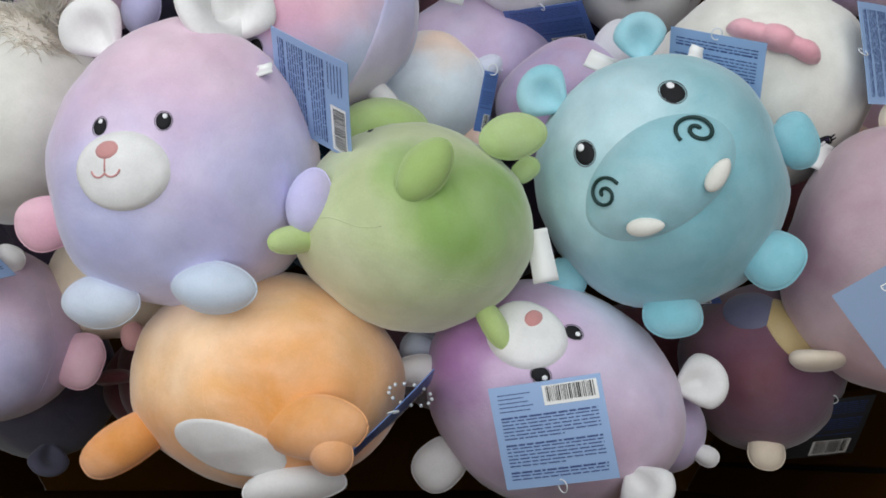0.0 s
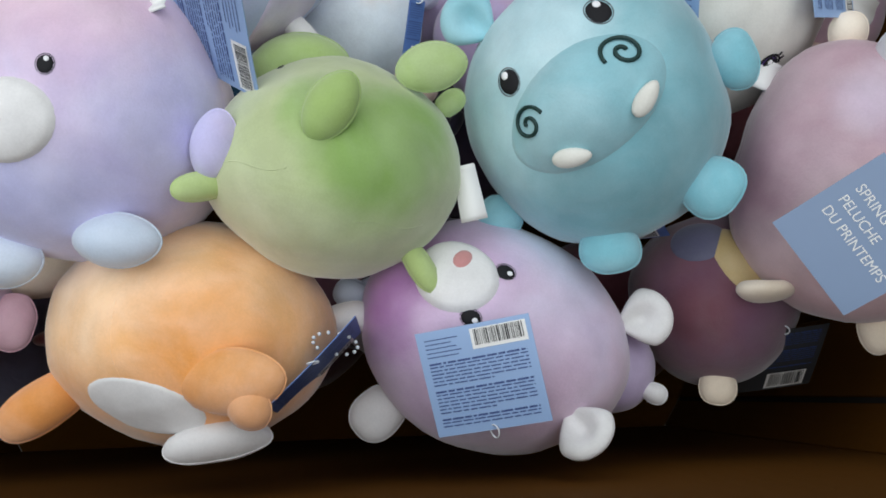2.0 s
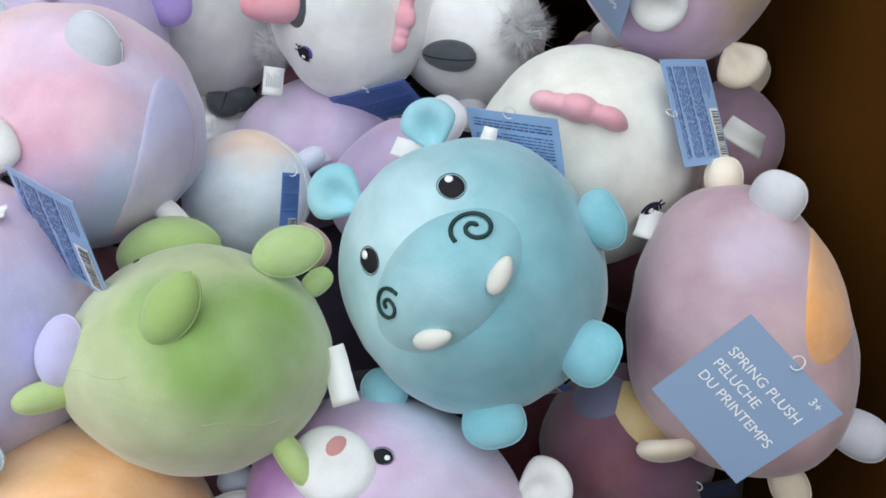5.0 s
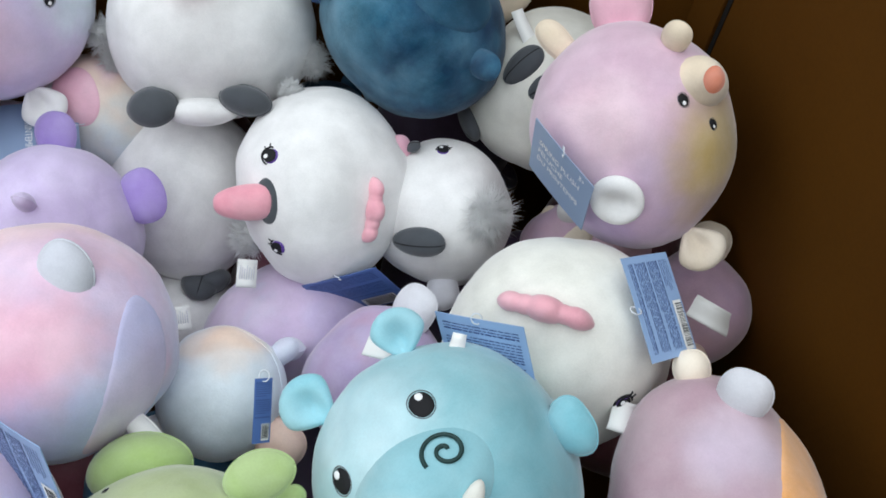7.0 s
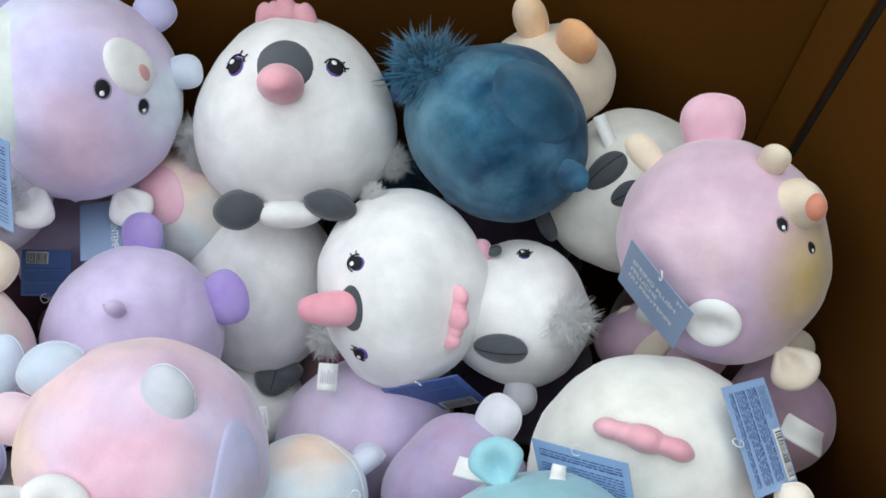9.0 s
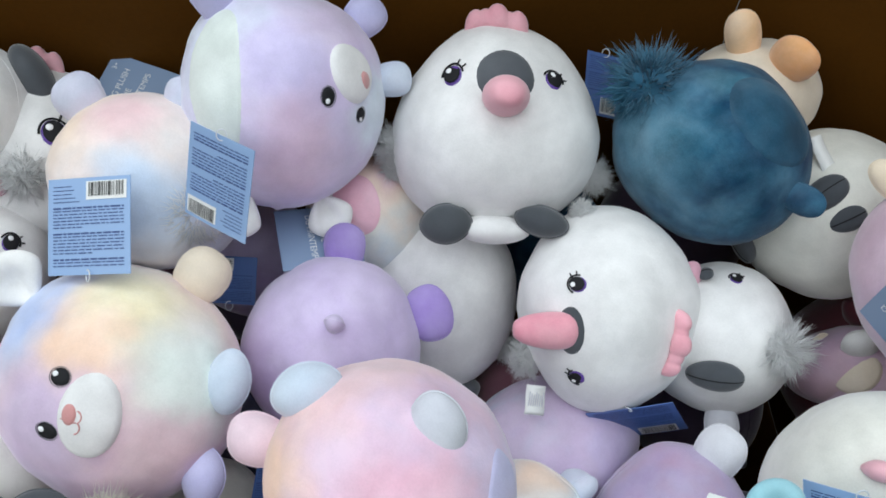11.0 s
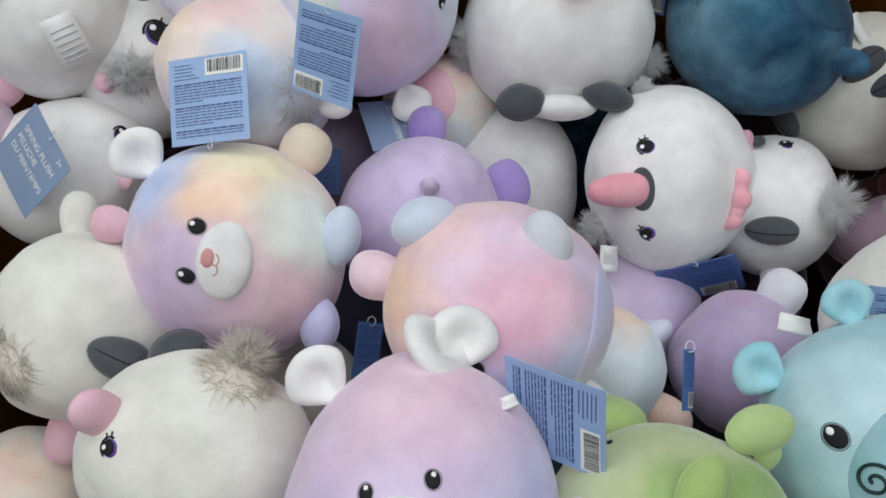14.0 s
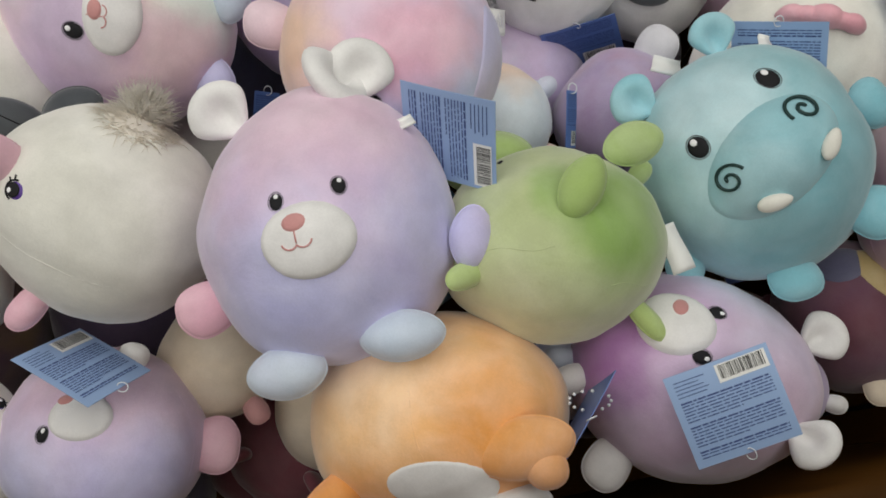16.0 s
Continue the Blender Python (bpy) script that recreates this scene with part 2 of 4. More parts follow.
TEAL_LIGHT = plush_material("aqua_dye", [(114, 172, 184), (118, 176, 188), (132, 188, 198), (156, 202, 210)], (-0.4, 0, 1), 0.25, 0.2, 1.7,
    [(-0.02, -0.07, 0.06, 0.07, (178, 214, 222)), (-0.07, -0.05, 0.02, 0.05, (170, 210, 218)), (0.05, -0.05, -0.06, 0.08, (112, 170, 182))])
AQUA = plush_material("aqua_fabric", [(124, 190, 204), (142, 206, 220)], (0, 0, 1), 0.5, 0.1)
AQUA_DEEP = plush_material("deep_aqua_fabric", [(140, 196, 208), (150, 204, 214)], (0, 0, 1), 0.5, 0.2)
TEAL_DARK = plush_material("dark_teal_dye", [(10, 46, 80), (18, 68, 100), (34, 94, 124), (54, 112, 140)], (-0.5, -0.3, -0.4), 0.8, 0.25, 3.8,
    [(-0.05, -0.05, -0.04, 0.06, (70, 122, 146)), (0.01, -0.08, 0.03, 0.05, (22, 62, 96)), (-0.03, -0.07, 0.04, 0.03, (60, 112, 136))], 34, 0.35, 0.12)
TEAL_DEEP = plush_material("deep_teal_fabric", [(26, 66, 96), (44, 96, 122)], (0, 0, 1), 0.8, 0.2, 0, (), 34, 0.35, 0.12)
BROWN = plush_material("dark_brown_fabric", [(64, 34, 24), (78, 44, 32)])
ORANGE = plush_material("peach_dye", [(238, 164, 82), (242, 180, 108), (244, 200, 150), (244, 212, 176)], (-0.7, 0.3, 0.6), 0.35, 0.24, 4.9,
    [(0.03, -0.08, -0.01, 0.075, (240, 158, 66)), (-0.05, -0.06, -0.05, 0.05, (238, 162, 74))])
ORANGE_DEEP = plush_material("orange_fabric", [(234, 148, 60), (242, 176, 100)], (0, 0, 1), 0.5, 0.1)
WHITE = plush_material("white_fabric", [(232, 230, 230), (240, 238, 236)])
CREAM_WHITE = plush_material("ivory_fabric", [(226, 224, 214), (236, 234, 224)])
CREAM = plush_material("cream_fabric", [(232, 212, 184), (238, 222, 200)])
IVORY_FUR = fur_material("ivory_fur", [(244, 238, 228), (250, 246, 238)])
WHITE_FUR = fur_material("white_fur", [(246, 246, 246), (252, 252, 252)])
BEIGE = plush_material("beige_dye", [(232, 223, 208), (238, 231, 219)], (0, 0, 1), 0.8)
BEIGE_FUR = fur_material("beige_fur", [(242, 234, 220), (248, 242, 232)])
PEACH = plush_material("peach_fabric", [(234, 194, 174), (240, 210, 190)])
PALE_GREY = plush_material("pale_grey_fabric", [(206, 208, 220), (220, 218, 224)])
PALE_BLUE = plush_material("pale_blue_dye", [(196, 212, 230), (208, 216, 234), (214, 204, 228)], (0, 0, 1), 1.0, 0.3)
PALE_GREEN = plush_material("pale_green_dye", [(222, 232, 224), (230, 234, 230)])
PINK = plush_material("pink_fabric", [(230, 170, 190), (236, 184, 200)])
PALE_PINK = plush_material("pale_pink_fabric", [(232, 198, 212), (238, 208, 220)])
COMB_PINK = plush_material("comb_pink_fabric", [(232, 146, 164), (238, 164, 178)])
ROSE = plush_material("rose_stitching", [(206, 138, 138), (214, 150, 146)])
RUST = plush_material("rust_stitching", [(206, 98, 48), (214, 112, 60)])
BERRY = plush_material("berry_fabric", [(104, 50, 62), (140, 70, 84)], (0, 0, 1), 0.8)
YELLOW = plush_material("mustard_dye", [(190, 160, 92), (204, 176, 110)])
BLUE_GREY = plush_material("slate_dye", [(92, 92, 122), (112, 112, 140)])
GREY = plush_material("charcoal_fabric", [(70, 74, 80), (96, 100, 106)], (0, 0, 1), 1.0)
# stands in for the shade on toys far down in the box
SHADE = plush_material("depth_shade_fabric", [(66, 58, 84), (92, 70, 96), (70, 78, 100)], (0, 0, 1), 0.6, 0.3)
BLACK = plain_material("black_thread", (12, 12, 18), 0.8)
PURPLE_THREAD = plain_material("purple_thread", (94, 62, 150), 0.5)
WHITE_THREAD = plain_material("white_thread", (242, 242, 244), 0.6)
DARK_GREEN = plain_material("dark_green_thread", (16, 52, 50), 0.6)
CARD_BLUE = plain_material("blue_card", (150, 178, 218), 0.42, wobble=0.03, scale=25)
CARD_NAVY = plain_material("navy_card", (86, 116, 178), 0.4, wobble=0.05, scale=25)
# the blue card again, with the shadow it lies in put into its colour
CARD_SHADED = plain_material("shaded_blue_card", (52, 56, 60), 0.4, wobble=0.05, scale=25)
CARD_SLATE = plain_material("slate_card", (136, 156, 186), 0.42, wobble=0.03, scale=25)
INK = plain_material("navy_ink", (62, 82, 136), 0.5)
PAPER = plain_material("white_paper", (236, 236, 234), 0.5, wobble=0.02)
PLASTIC = plain_material("clear_plastic", (222, 226, 232), 0.25)
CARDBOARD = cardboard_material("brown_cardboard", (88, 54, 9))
SLIT = plain_material("cardboard_edge", (16, 10, 5), 0.9)
PLASTER = plain_material("grey_plaster", (150, 150, 148), 0.9, wobble=0.04, scale=3)
CONCRETE = plain_material("polished_concrete", (104, 100, 96), 0.6, wobble=0.12, scale=4)


# ---------------------------------------------------------------- building helpers
def finish(name, bm, material, parent=None, label_text="", smooth=True):
    me = bpy.data.meshes.new(name)
    bmesh.ops.recalc_face_normals(bm, faces=bm.faces)
    bm.to_mesh(me)
    bm.free()
    me.materials.append(material)
    if smooth:
        me.polygons.foreach_set("use_smooth", [True] * len(me.polygons))
    ob = new(name, me)
    ob.parent = parent
    if label_text:
        ob["label"] = label_text
    return ob


def add_box(bm, lo, hi, m=None):
    vs = [Vector((x, y, z)) for x in (lo[0], hi[0]) for y in (lo[1], hi[1]) for z in (lo[2], hi[2])]
    vs = [bm.verts.new(m @ v if m else v) for v in vs]
    for q in ((0, 1, 3, 2), (4, 6, 7, 5), (0, 4, 5, 1), (2, 3, 7, 6), (0, 2, 6, 4), (1, 5, 7, 3)):
        bm.faces.new([vs[i] for i in q])


def box_object(name, lo, hi, material, bevel=0.0, parent=None):
    bm = bmesh.new()
    add_box(bm, lo, hi)
    if bevel:
        bmesh.ops.bevel(bm, geom=bm.edges[:], offset=bevel, segments=2, affect="EDGES")
    return finish(name, bm, material, parent, smooth=False)


def add_ellipsoid(bm, m, radii, u=20, v=12, shape=None):
    """An ellipsoid in the frame m; shape bends its unit points."""
    rings = []
    for j in range(1, v):
        la = math.pi * (j / v - 0.5)
        rings.append([(math.cos(la) * math.cos(2 * math.pi * i / u), math.cos(la) * math.sin(2 * math.pi * i / u), math.sin(la)) for i in range(u)])
    pts = [(0, 0, -1)] + [p for r in rings for p in r] + [(0, 0, 1)]
    out = []
    for p in pts:
        q = Vector((p[0] * radii[0], p[1] * radii[1], p[2] * radii[2]))
        if shape:
            q = shape(p, q)
        out.append(bm.verts.new(m @ q))
    for i in range(u):
        bm.faces.new((out[0], out[1 + (i + 1) % u], out[1 + i]))
        bm.faces.new((out[-1], out[1 + (v - 2) * u + i], out[1 + (v - 2) * u + (i + 1) % u]))
        for j in range(v - 2):
            a = 1 + j * u
            bm.faces.new((out[a + i], out[a + (i + 1) % u], out[a + u + (i + 1) % u], out[a + u + i]))


def add_tube(bm, pts, radius, sides=6):
    rings = []
    for k, p in enumerate(pts):
        d = (pts[min(k + 1, len(pts) - 1)] - pts[max(k - 1, 0)]).normalized()
        a = d.orthogonal().normalized() if k == 0 else (a - d * a.dot(d)).normalized()
        b = d.cross(a)
        rings.append([bm.verts.new(p + radius * (math.cos(2 * math.pi * i / sides) * a + math.sin(2 * math.pi * i / sides) * b)) for i in range(sides)])
    for r, s in zip(rings, rings[1:]):
        for i in range(sides):
            bm.faces.new((r[i], r[(i + 1) % sides], s[(i + 1) % sides], s[i]))
    bm.faces.new(rings[0][::-1]), bm.faces.new(rings[-1])


SHAPES = {}


def body_point(s, az, la):
    w = 1 - s["taper"] * math.sin(la)
    rx, ry, rz = s["r"]
    return Vector((rx * math.cos(la) * math.sin(az) * w, -ry * math.cos(la) * math.cos(az) * w, rz * math.sin(la)))


def uneven(s, p):
    """How far the stuffing swells or sinks at a point of the skin."""
    return 0.0055 * noise.noise(p * 9 + s["shift"]) + 0.003 * noise.noise(p * 19 + s["shift"]) + 0.0012 * noise.noise(p * 50 + s["shift"])


def onto(s, q):
    """The point of the toy's skin that lies outwards from its middle through q, raised where a muzzle or snout swells."""
    lo, hi = 0.05, 4.0
    rx, ry, rz = s["r"]
    for _ in range(26):
        k = (lo + hi) / 2
        p = q * k
        zn = p.z / rz
        w = max(0.05, 1 - s["taper"] * zn)
        inside = (p.x / (rx * w)) ** 2 + (p.y / (ry * w)) ** 2 + zn * zn < 1
        lo, hi = (k, hi) if inside else (lo, k)
    p = q * lo
    rise = uneven(s, p)
    flat = rise
    for at, a, b, ha, hb, height, power in s["lumps"]:
        d = p - at
        rr = (d.dot(a) / ha) ** 2 + (d.dot(b) / hb) ** 2
        if rr < 1 and d.length < 1.5 * max(ha, hb):
            rise = max(rise, flat + height * (1 - rr) ** power)
    return p + p.normalized() * rise


def tangent(s, az, la, twist):
    az, la, twist, e = radians(az), radians(la), radians(twist), 1e-4
    p = body_point(s, az, la)
    east = (body_point(s, az + e, la) - body_point(s, az - e, la)).normalized()
    up = (body_point(s, az, la + e) - body_point(s, az, la - e)).normalized()
    n = east.cross(up).normalized()
    north = n.cross(east)
    w = (math.cos(twist) * east + math.sin(twist) * north).normalized()
    return p, n, w, n.cross(w)


def frame_matrix(p, x, y, z):
    return Matrix(((x.x, y.x, z.x, p.x), (x.y, y.y, z.y, p.y), (x.z, y.z, z.z, p.z), (0, 0, 0, 1)))


CATEGORY = {"bear_plush": "teddy bear", "bird_plush": "plush bird", "frog_plush": "plush frog", "hippo_plush": "plush hippo",
            "deer_plush": "plush fox", "ostrich_plush": "plush bird"}


def plush(name, m, r, taper, material, label_text):
    """A stuffed toy: an Empty with its egg-shaped body under it. Its front is -y and its head +z."""
    ob = new(name)
    ob.matrix_world = m
    ob.empty_display_size = 0.02
    tagged(ob, label_text, CATEGORY[name], "plush toys in the box")
    s = SHAPES[ob.name] = {"r": r, "taper": taper, "lumps": [], "m": m, "shift": m.translation * 9, "mat": material}
    bm = bmesh.new()
    u, v = 56, 36
    rows = []
    for j in range(1, v):
        la = math.pi * (j / v - 0.5)
        row = []
        for i in range(u):
            az = 2 * math.pi * i / u
            p = body_point(s, az, la)
            k = uneven(s, p)
            seam = min(abs(az - 1.75), abs(az - (2 * math.pi - 1.75)))
            k -= 0.0016 * math.exp(-(seam / 0.07) ** 2) * math.cos(la)
            row.append(bm.verts.new(p + p.normalized() * k))
        rows.append(row)
    lo, hi = bm.verts.new(body_point(s, 0, -math.pi / 2)), bm.verts.new(body_point(s, 0, math.pi / 2))
    for i in range(u):
        j = (i + 1) % u
        bm.faces.new((lo, rows[0][j], rows[0][i])), bm.faces.new((hi, rows[-1][i], rows[-1][j]))
        for a, b in zip(rows, rows[1:]):
            bm.faces.new((a[i], a[j], b[j], b[i]))
    finish("body", bm, material, ob)
    # stitched side seams
    bm = bmesh.new()
    for az in (1.75, -1.75):
        pts = [onto(s, body_point(s, az, la)) * 0.986 for la in np.linspace(-1.3, 1.3, 26)]
        add_tube(bm, pts, 0.00045, 5)
    finish("seam", bm, material, ob)
    return ob


def dome(ob, name, az, la, twist, ha, hb, height, material, label_text="", lump=False, rings=9, around=28, soft=False):
    """A raised patch that follows the skin: ha along the twist, hb across it."""
    s = SHAPES[ob.name]
    p, n, w, v = tangent(s, az, la, twist)
    bm = bmesh.new()
    centre = None
    loops = []
    for k in range(rings + 1):
        f = k / rings
        loop = []
        for i in range(1 if k == 0 else around):
            a = 2 * math.pi * i / around
            q = onto(s, p + w * (ha * f * math.cos(a)) + v * (hb * f * math.sin(a)))
            out = q.normalized()
            swell = (1 - f * f) ** 1.3 if soft else math.sqrt(max(0.0, 1 - f * f))
            loop.append(bm.verts.new(q + out * (height * swell + (-0.0008 if k == rings else 0.0003))))
        loops.append(loop)
    for i in range(around):
        bm.faces.new((loops[0][0], loops[1][i], loops[1][(i + 1) % around]))
    for a, b in zip(loops[1:], loops[2:]):
        for i in range(around):
            bm.faces.new((a[i], b[i], b[(i + 1) % around], a[(i + 1) % around]))
    made = finish(name, bm, material, ob, label_text)
    if lump:
        s["lumps"].append((p, w, v, ha, hb, height, 1.3 if soft else 0.5))
    return made


def eye(ob, az, la, twist, r):
    e = dome(ob, "eye", az, la, twist, r * 0.82, r, r * 0.16, BLACK, "black embroidered eye", rings=4, around=18)
    s = SHAPES[ob.name]
    p, n, w, v = tangent(s, az, la, twist)
    bm = bmesh.new()
    q = onto(s, p + v * r * 0.42 + w * r * 0.12)
    add_ellipsoid(bm, frame_matrix(q + n * r * 0.17, w, v, n), (r * 0.26, r * 0.3, r * 0.08), 10, 6)
    finish("highlight", bm, WHITE_THREAD, e)
    bm = bmesh.new()
    add_tube(bm, [onto(s, p + w * (r * 0.83 * math.cos(a)) + v * (r * 1.0 * math.sin(a))) + n * 0.0003 for a in np.linspace(0, 6.283, 26)], r * 0.035, 4)
    finish("stitching", bm, GREY, e)


def eye_bird(ob, az, la, twist, r):
    e = dome(ob, "eye", az, la, twist, r * 0.9, r, r * 0.10, PURPLE_THREAD, "purple embroidered eye with lashes", rings=4, around=18)
    s = SHAPES[ob.name]
    p, n, w, v = tangent(s, az, la, twist)
    bm = bmesh.new()
    q = onto(s, p + v * r * 0.08)
    add_ellipsoid(bm, frame_matrix(q + n * r * 0.12, w, v, n), (r * 0.74, r * 0.84, r * 0.1), 14, 6)
    finish("pupil", bm, BLACK, e)
    bm = bmesh.new()
    q = onto(s, p + v * r * 0.4 - w * r * 0.2)
    add_ellipsoid(bm, frame_matrix(q + n * r * 0.22, w, v, n), (r * 0.26, r * 0.26, r * 0.06), 10, 6)
    finish("highlight", bm, WHITE_THREAD, e)
    bm = bmesh.new()
    for a in (0.5, 1.0):
        d = w * math.cos(a) + v * math.sin(a)
        add_tube(bm, [onto(s, p + d * r * k) + n * 0.0004 for k in (0.9, 1.2, 1.45)], r * 0.08, 4)
    add_tube(bm, [onto(s, p + w * (r * 0.95 * math.cos(a)) + v * (r * 1.05 * math.sin(a))) + n * 0.0004 for a in np.linspace(0.1, 3.0, 12)], r * 0.1, 4)
    finish("lashes", bm, BLACK, e)


def muzzle(ob, az, la, twist, ha, hb, material=None):
    dome(ob, "muzzle", az, la, twist, ha, hb, hb * 0.26, material or WHITE, "raised pale plush muzzle", lump=True)


def nose(ob, az, la, twist, r, material):
    dome(ob, "nose", az, la, twist, r, r * 0.72, r * 0.18, material, "stitched pink nose", rings=4, around=16)


def mouth(ob, az, la, twist, r):
    s = SHAPES[ob.name]
    p, n, w, v = tangent(s, az, la, twist)
    bm = bmesh.new()
    for side in (-1, 1):
        add_tube(bm, [onto(s, p + w * (side * r * (0.5 + 0.6 * math.cos(a))) + v * (r * 0.55 * math.sin(a))) + n * 0.0003 for a in np.linspace(-2.6, -0.2, 10)], r * 0.09, 4)
    add_tube(bm, [onto(s, p + v * (r * k)) + n * 0.0003 for k in (1.4, 0.8, 0.1, -0.2)], r * 0.08, 4)
    finish("mouth", bm, ROSE, ob)


def limb(ob, az, la, twist, length, width, thick, material, name="limb"):
    """A stuffed flipper that stands out from the skin, its flat side along the twist."""
    s = SHAPES[ob.name]
    p, n, w, v = tangent(s, az, la, twist)
    bm = bmesh.new()

    def shape(u, q):
        t = (u[2] + 1) / 2
        rim = 1 - 0.22 * (1 - t) ** 2
        soft_rim = (abs(u[1]) + 1e-6) ** 0.25
        r = math.hypot(u[0], u[2]) + 1e-6
        square = (abs(u[0] / r) ** 2.35 + abs(u[2] / r) ** 2.35) ** (-1 / 2.35)
        return Vector((q.x * rim * square, q.y * soft_rim * (0.9 + 0.2 * t), q.z * square + 0.0012 * noise.noise(q * 70 + s["shift"])))
    add_ellipsoid(bm, frame_matrix(p + n * length * 0.2, w, v, n), (width * 0.52, thick * 0.5, length * 0.58), 24, 16, shape)
    made = finish(name, bm, material, ob)
    bm = bmesh.new()
    base = frame_matrix(p + n * length * 0.2, w, v, n)
    add_tube(bm, [base @ shape((math.cos(a), 0, math.sin(a)), Vector((width * 0.522 * math.cos(a), 0, length * 0.582 * math.sin(a)))) for a in np.linspace(-0.5, math.pi + 0.5, 22)], 0.0006, 5)
    finish("seam", bm, material, made)
    return made


def foot(ob, az, la, twist, ha, hb):
    s = SHAPES[ob.name]
    p, n, w, v = tangent(s, az, la, twist)
    bm = bmesh.new()
    add_ellipsoid(bm, frame_matrix(p + n * hb * 0.25, w, v, n), (ha, hb, hb * 0.62), 24, 14, lambda u, q: Vector((q.x, q.y * (1 + 0.12 * u[0]), q.z)))
    f = finish("foot", bm, GREY, ob, "dark grey velvety foot")
    bm = bmesh.new()
    m = frame_matrix(p + n * hb * 0.25, w, v, n)
    add_tube(bm, [m @ Vector((ha * 0.97 * math.cos(a), 0, hb * 0.6 * math.sin(a))) for a in np.linspace(0.3, 2.84, 16)], 0.0007, 5)
    finish("seam", bm, BLACK, f)


def bulge(ob, az, la, twist, ha, hb, height, material):
    s = SHAPES[ob.name]
    p, n, w, v = tangent(s, az, la, twist)
    bm = bmesh.new()
    add_ellipsoid(bm, frame_matrix(p + n * height * 0.2, w, v, n), (ha, hb, height), 26, 18)
    finish("bulge", bm, material, ob)


def pad(ob, m, ha, hb, hc, material):
    """A stuffed foot or hand that faces outwards, placed by its middle."""
    bm = bmesh.new()
    add_ellipsoid(bm, m @ pose(0, 0, 0, 90), (ha, hb, hc), 28, 18, lambda u, q: Vector((q.x, q.y * (1 - 0.1 * u[0] * u[0]), q.z * (abs(u[2]) + 1e-6) ** 0.22)))
    made = finish("foot", bm, material, ob)
    bm = bmesh.new()
    add_tube(bm, [m @ Vector((ha * 1.0 * math.cos(a), 0, hb * (1 - 0.1 * math.cos(a) ** 2) * math.sin(a))) for a in np.linspace(0, 6.283, 40)], 0.0007, 5)
    finish("seam", bm, material, made)


def ribbon(ob, m, ha, hb):
    """A loose end of white satin label, gently curled."""
    bm = bmesh.new()
    rows = []
    for k in range(11):
        f = k / 10 * 2 - 1
        rows.append([bm.verts.new(m @ Vector((ha * e * (1 - 0.08 * f), 0.003 * math.sin(2.2 * f) + 0.0005 * e * f + o, hb * f))) for e, o in ((-1, 0), (1, 0), (1, 0.0004), (-1, 0.0004))])
    for a, b in zip(rows, rows[1:]):
        for i in range(4):
            bm.faces.new((a[i], a[(i + 1) % 4], b[(i + 1) % 4], b[i]))
    bm.faces.new(rows[0]), bm.faces.new(rows[-1][::-1])
    finish("care_label", bm, PAPER, ob, "white satin care label")


def satin_label(ob, m, ha, hb):
    """A printed satin label that sticks out of a seam; m is its place in the bin, its face -y."""
    local = SHAPES[ob.name]["m"].inverted() @ m
    bm = bmesh.new()
    rows = []
    for k in range(9):
        f = k / 4 - 1
        rows.append([bm.verts.new(Vector((ha * e, 0.0022 * math.sin(2 * f) + o, hb * f))) for e, o in ((-1, 0), (1, 0), (1, 0.0005), (-1, 0.0005))])
    for a, b in zip(rows, rows[1:]):
        for i in range(4):
            bm.faces.new((a[i], a[(i + 1) % 4], b[(i + 1) % 4], b[i]))
    bm.faces.new(rows[0]), bm.faces.new(rows[-1][::-1])
    made = finish("care_label", bm, PAPER, ob, "white satin care label with grey print")
    made.matrix_local = local
    bm = bmesh.new()
    for k in range(-3, 4):
        f = k / 4.4
        add_box(bm, (-ha * 0.06, -0.0004, -hb * 0.6), (ha * 0.06, 0, hb * (0.6 - 0.12 * (k % 3))), Matrix.Translation((ha * f, -0.0012, 0)))
    finish("print", bm, PALE_GREY, made)


def beads(ob, m, r):
    """A loop of small clear beads that holds a tag."""
    bm = bmesh.new()
    for k in range(13):
        a = 2 * math.pi * k / 13
        add_ellipsoid(bm, m @ Matrix.Translation((r * 0.9 * math.cos(a), -0.002, r * 0.42 * math.sin(a))), (0.0013, 0.0013, 0.0013), 8, 6)
    finish("bead_chain", bm, PLASTIC, ob, "loop of clear plastic beads")


def ear(ob, az, la, twist, r, material, flat=False):
    """A round ear with a pinched, hollow front."""
    s = SHAPES[ob.name]
    p, n, w, v = tangent(s, az, la, twist)
    bm = bmesh.new()

    def shape(u, q):
        rr = (u[0] / 0.42) ** 2 + ((u[2] + 0.12) / 0.62) ** 2
        y = q.y
        if y > 0:
            y *= 1 - 1.3 * math.exp(-rr)
        pinch = 1 if flat else 1 - 0.55 * max(0.0, 0.2 - u[2]) ** 1.4
        return Vector((q.x * pinch, y, q.z))
    m = frame_matrix(onto(s, p) + n * r * 0.3, w, n, -v) if flat else frame_matrix(p + n * r * 0.62, w, v, n)
    add_ellipsoid(bm, m, (r, r * 0.42, r * 0.95), 32, 24, shape)
    finish("ear", bm, material, ob)


def snout(ob, az, la, twist, ha, hb):
    dome(ob, "snout", az, la, twist, ha, hb, hb * 0.3, AQUA_DEEP, "broad darker aqua snout", lump=True, rings=14, around=44, soft=True)


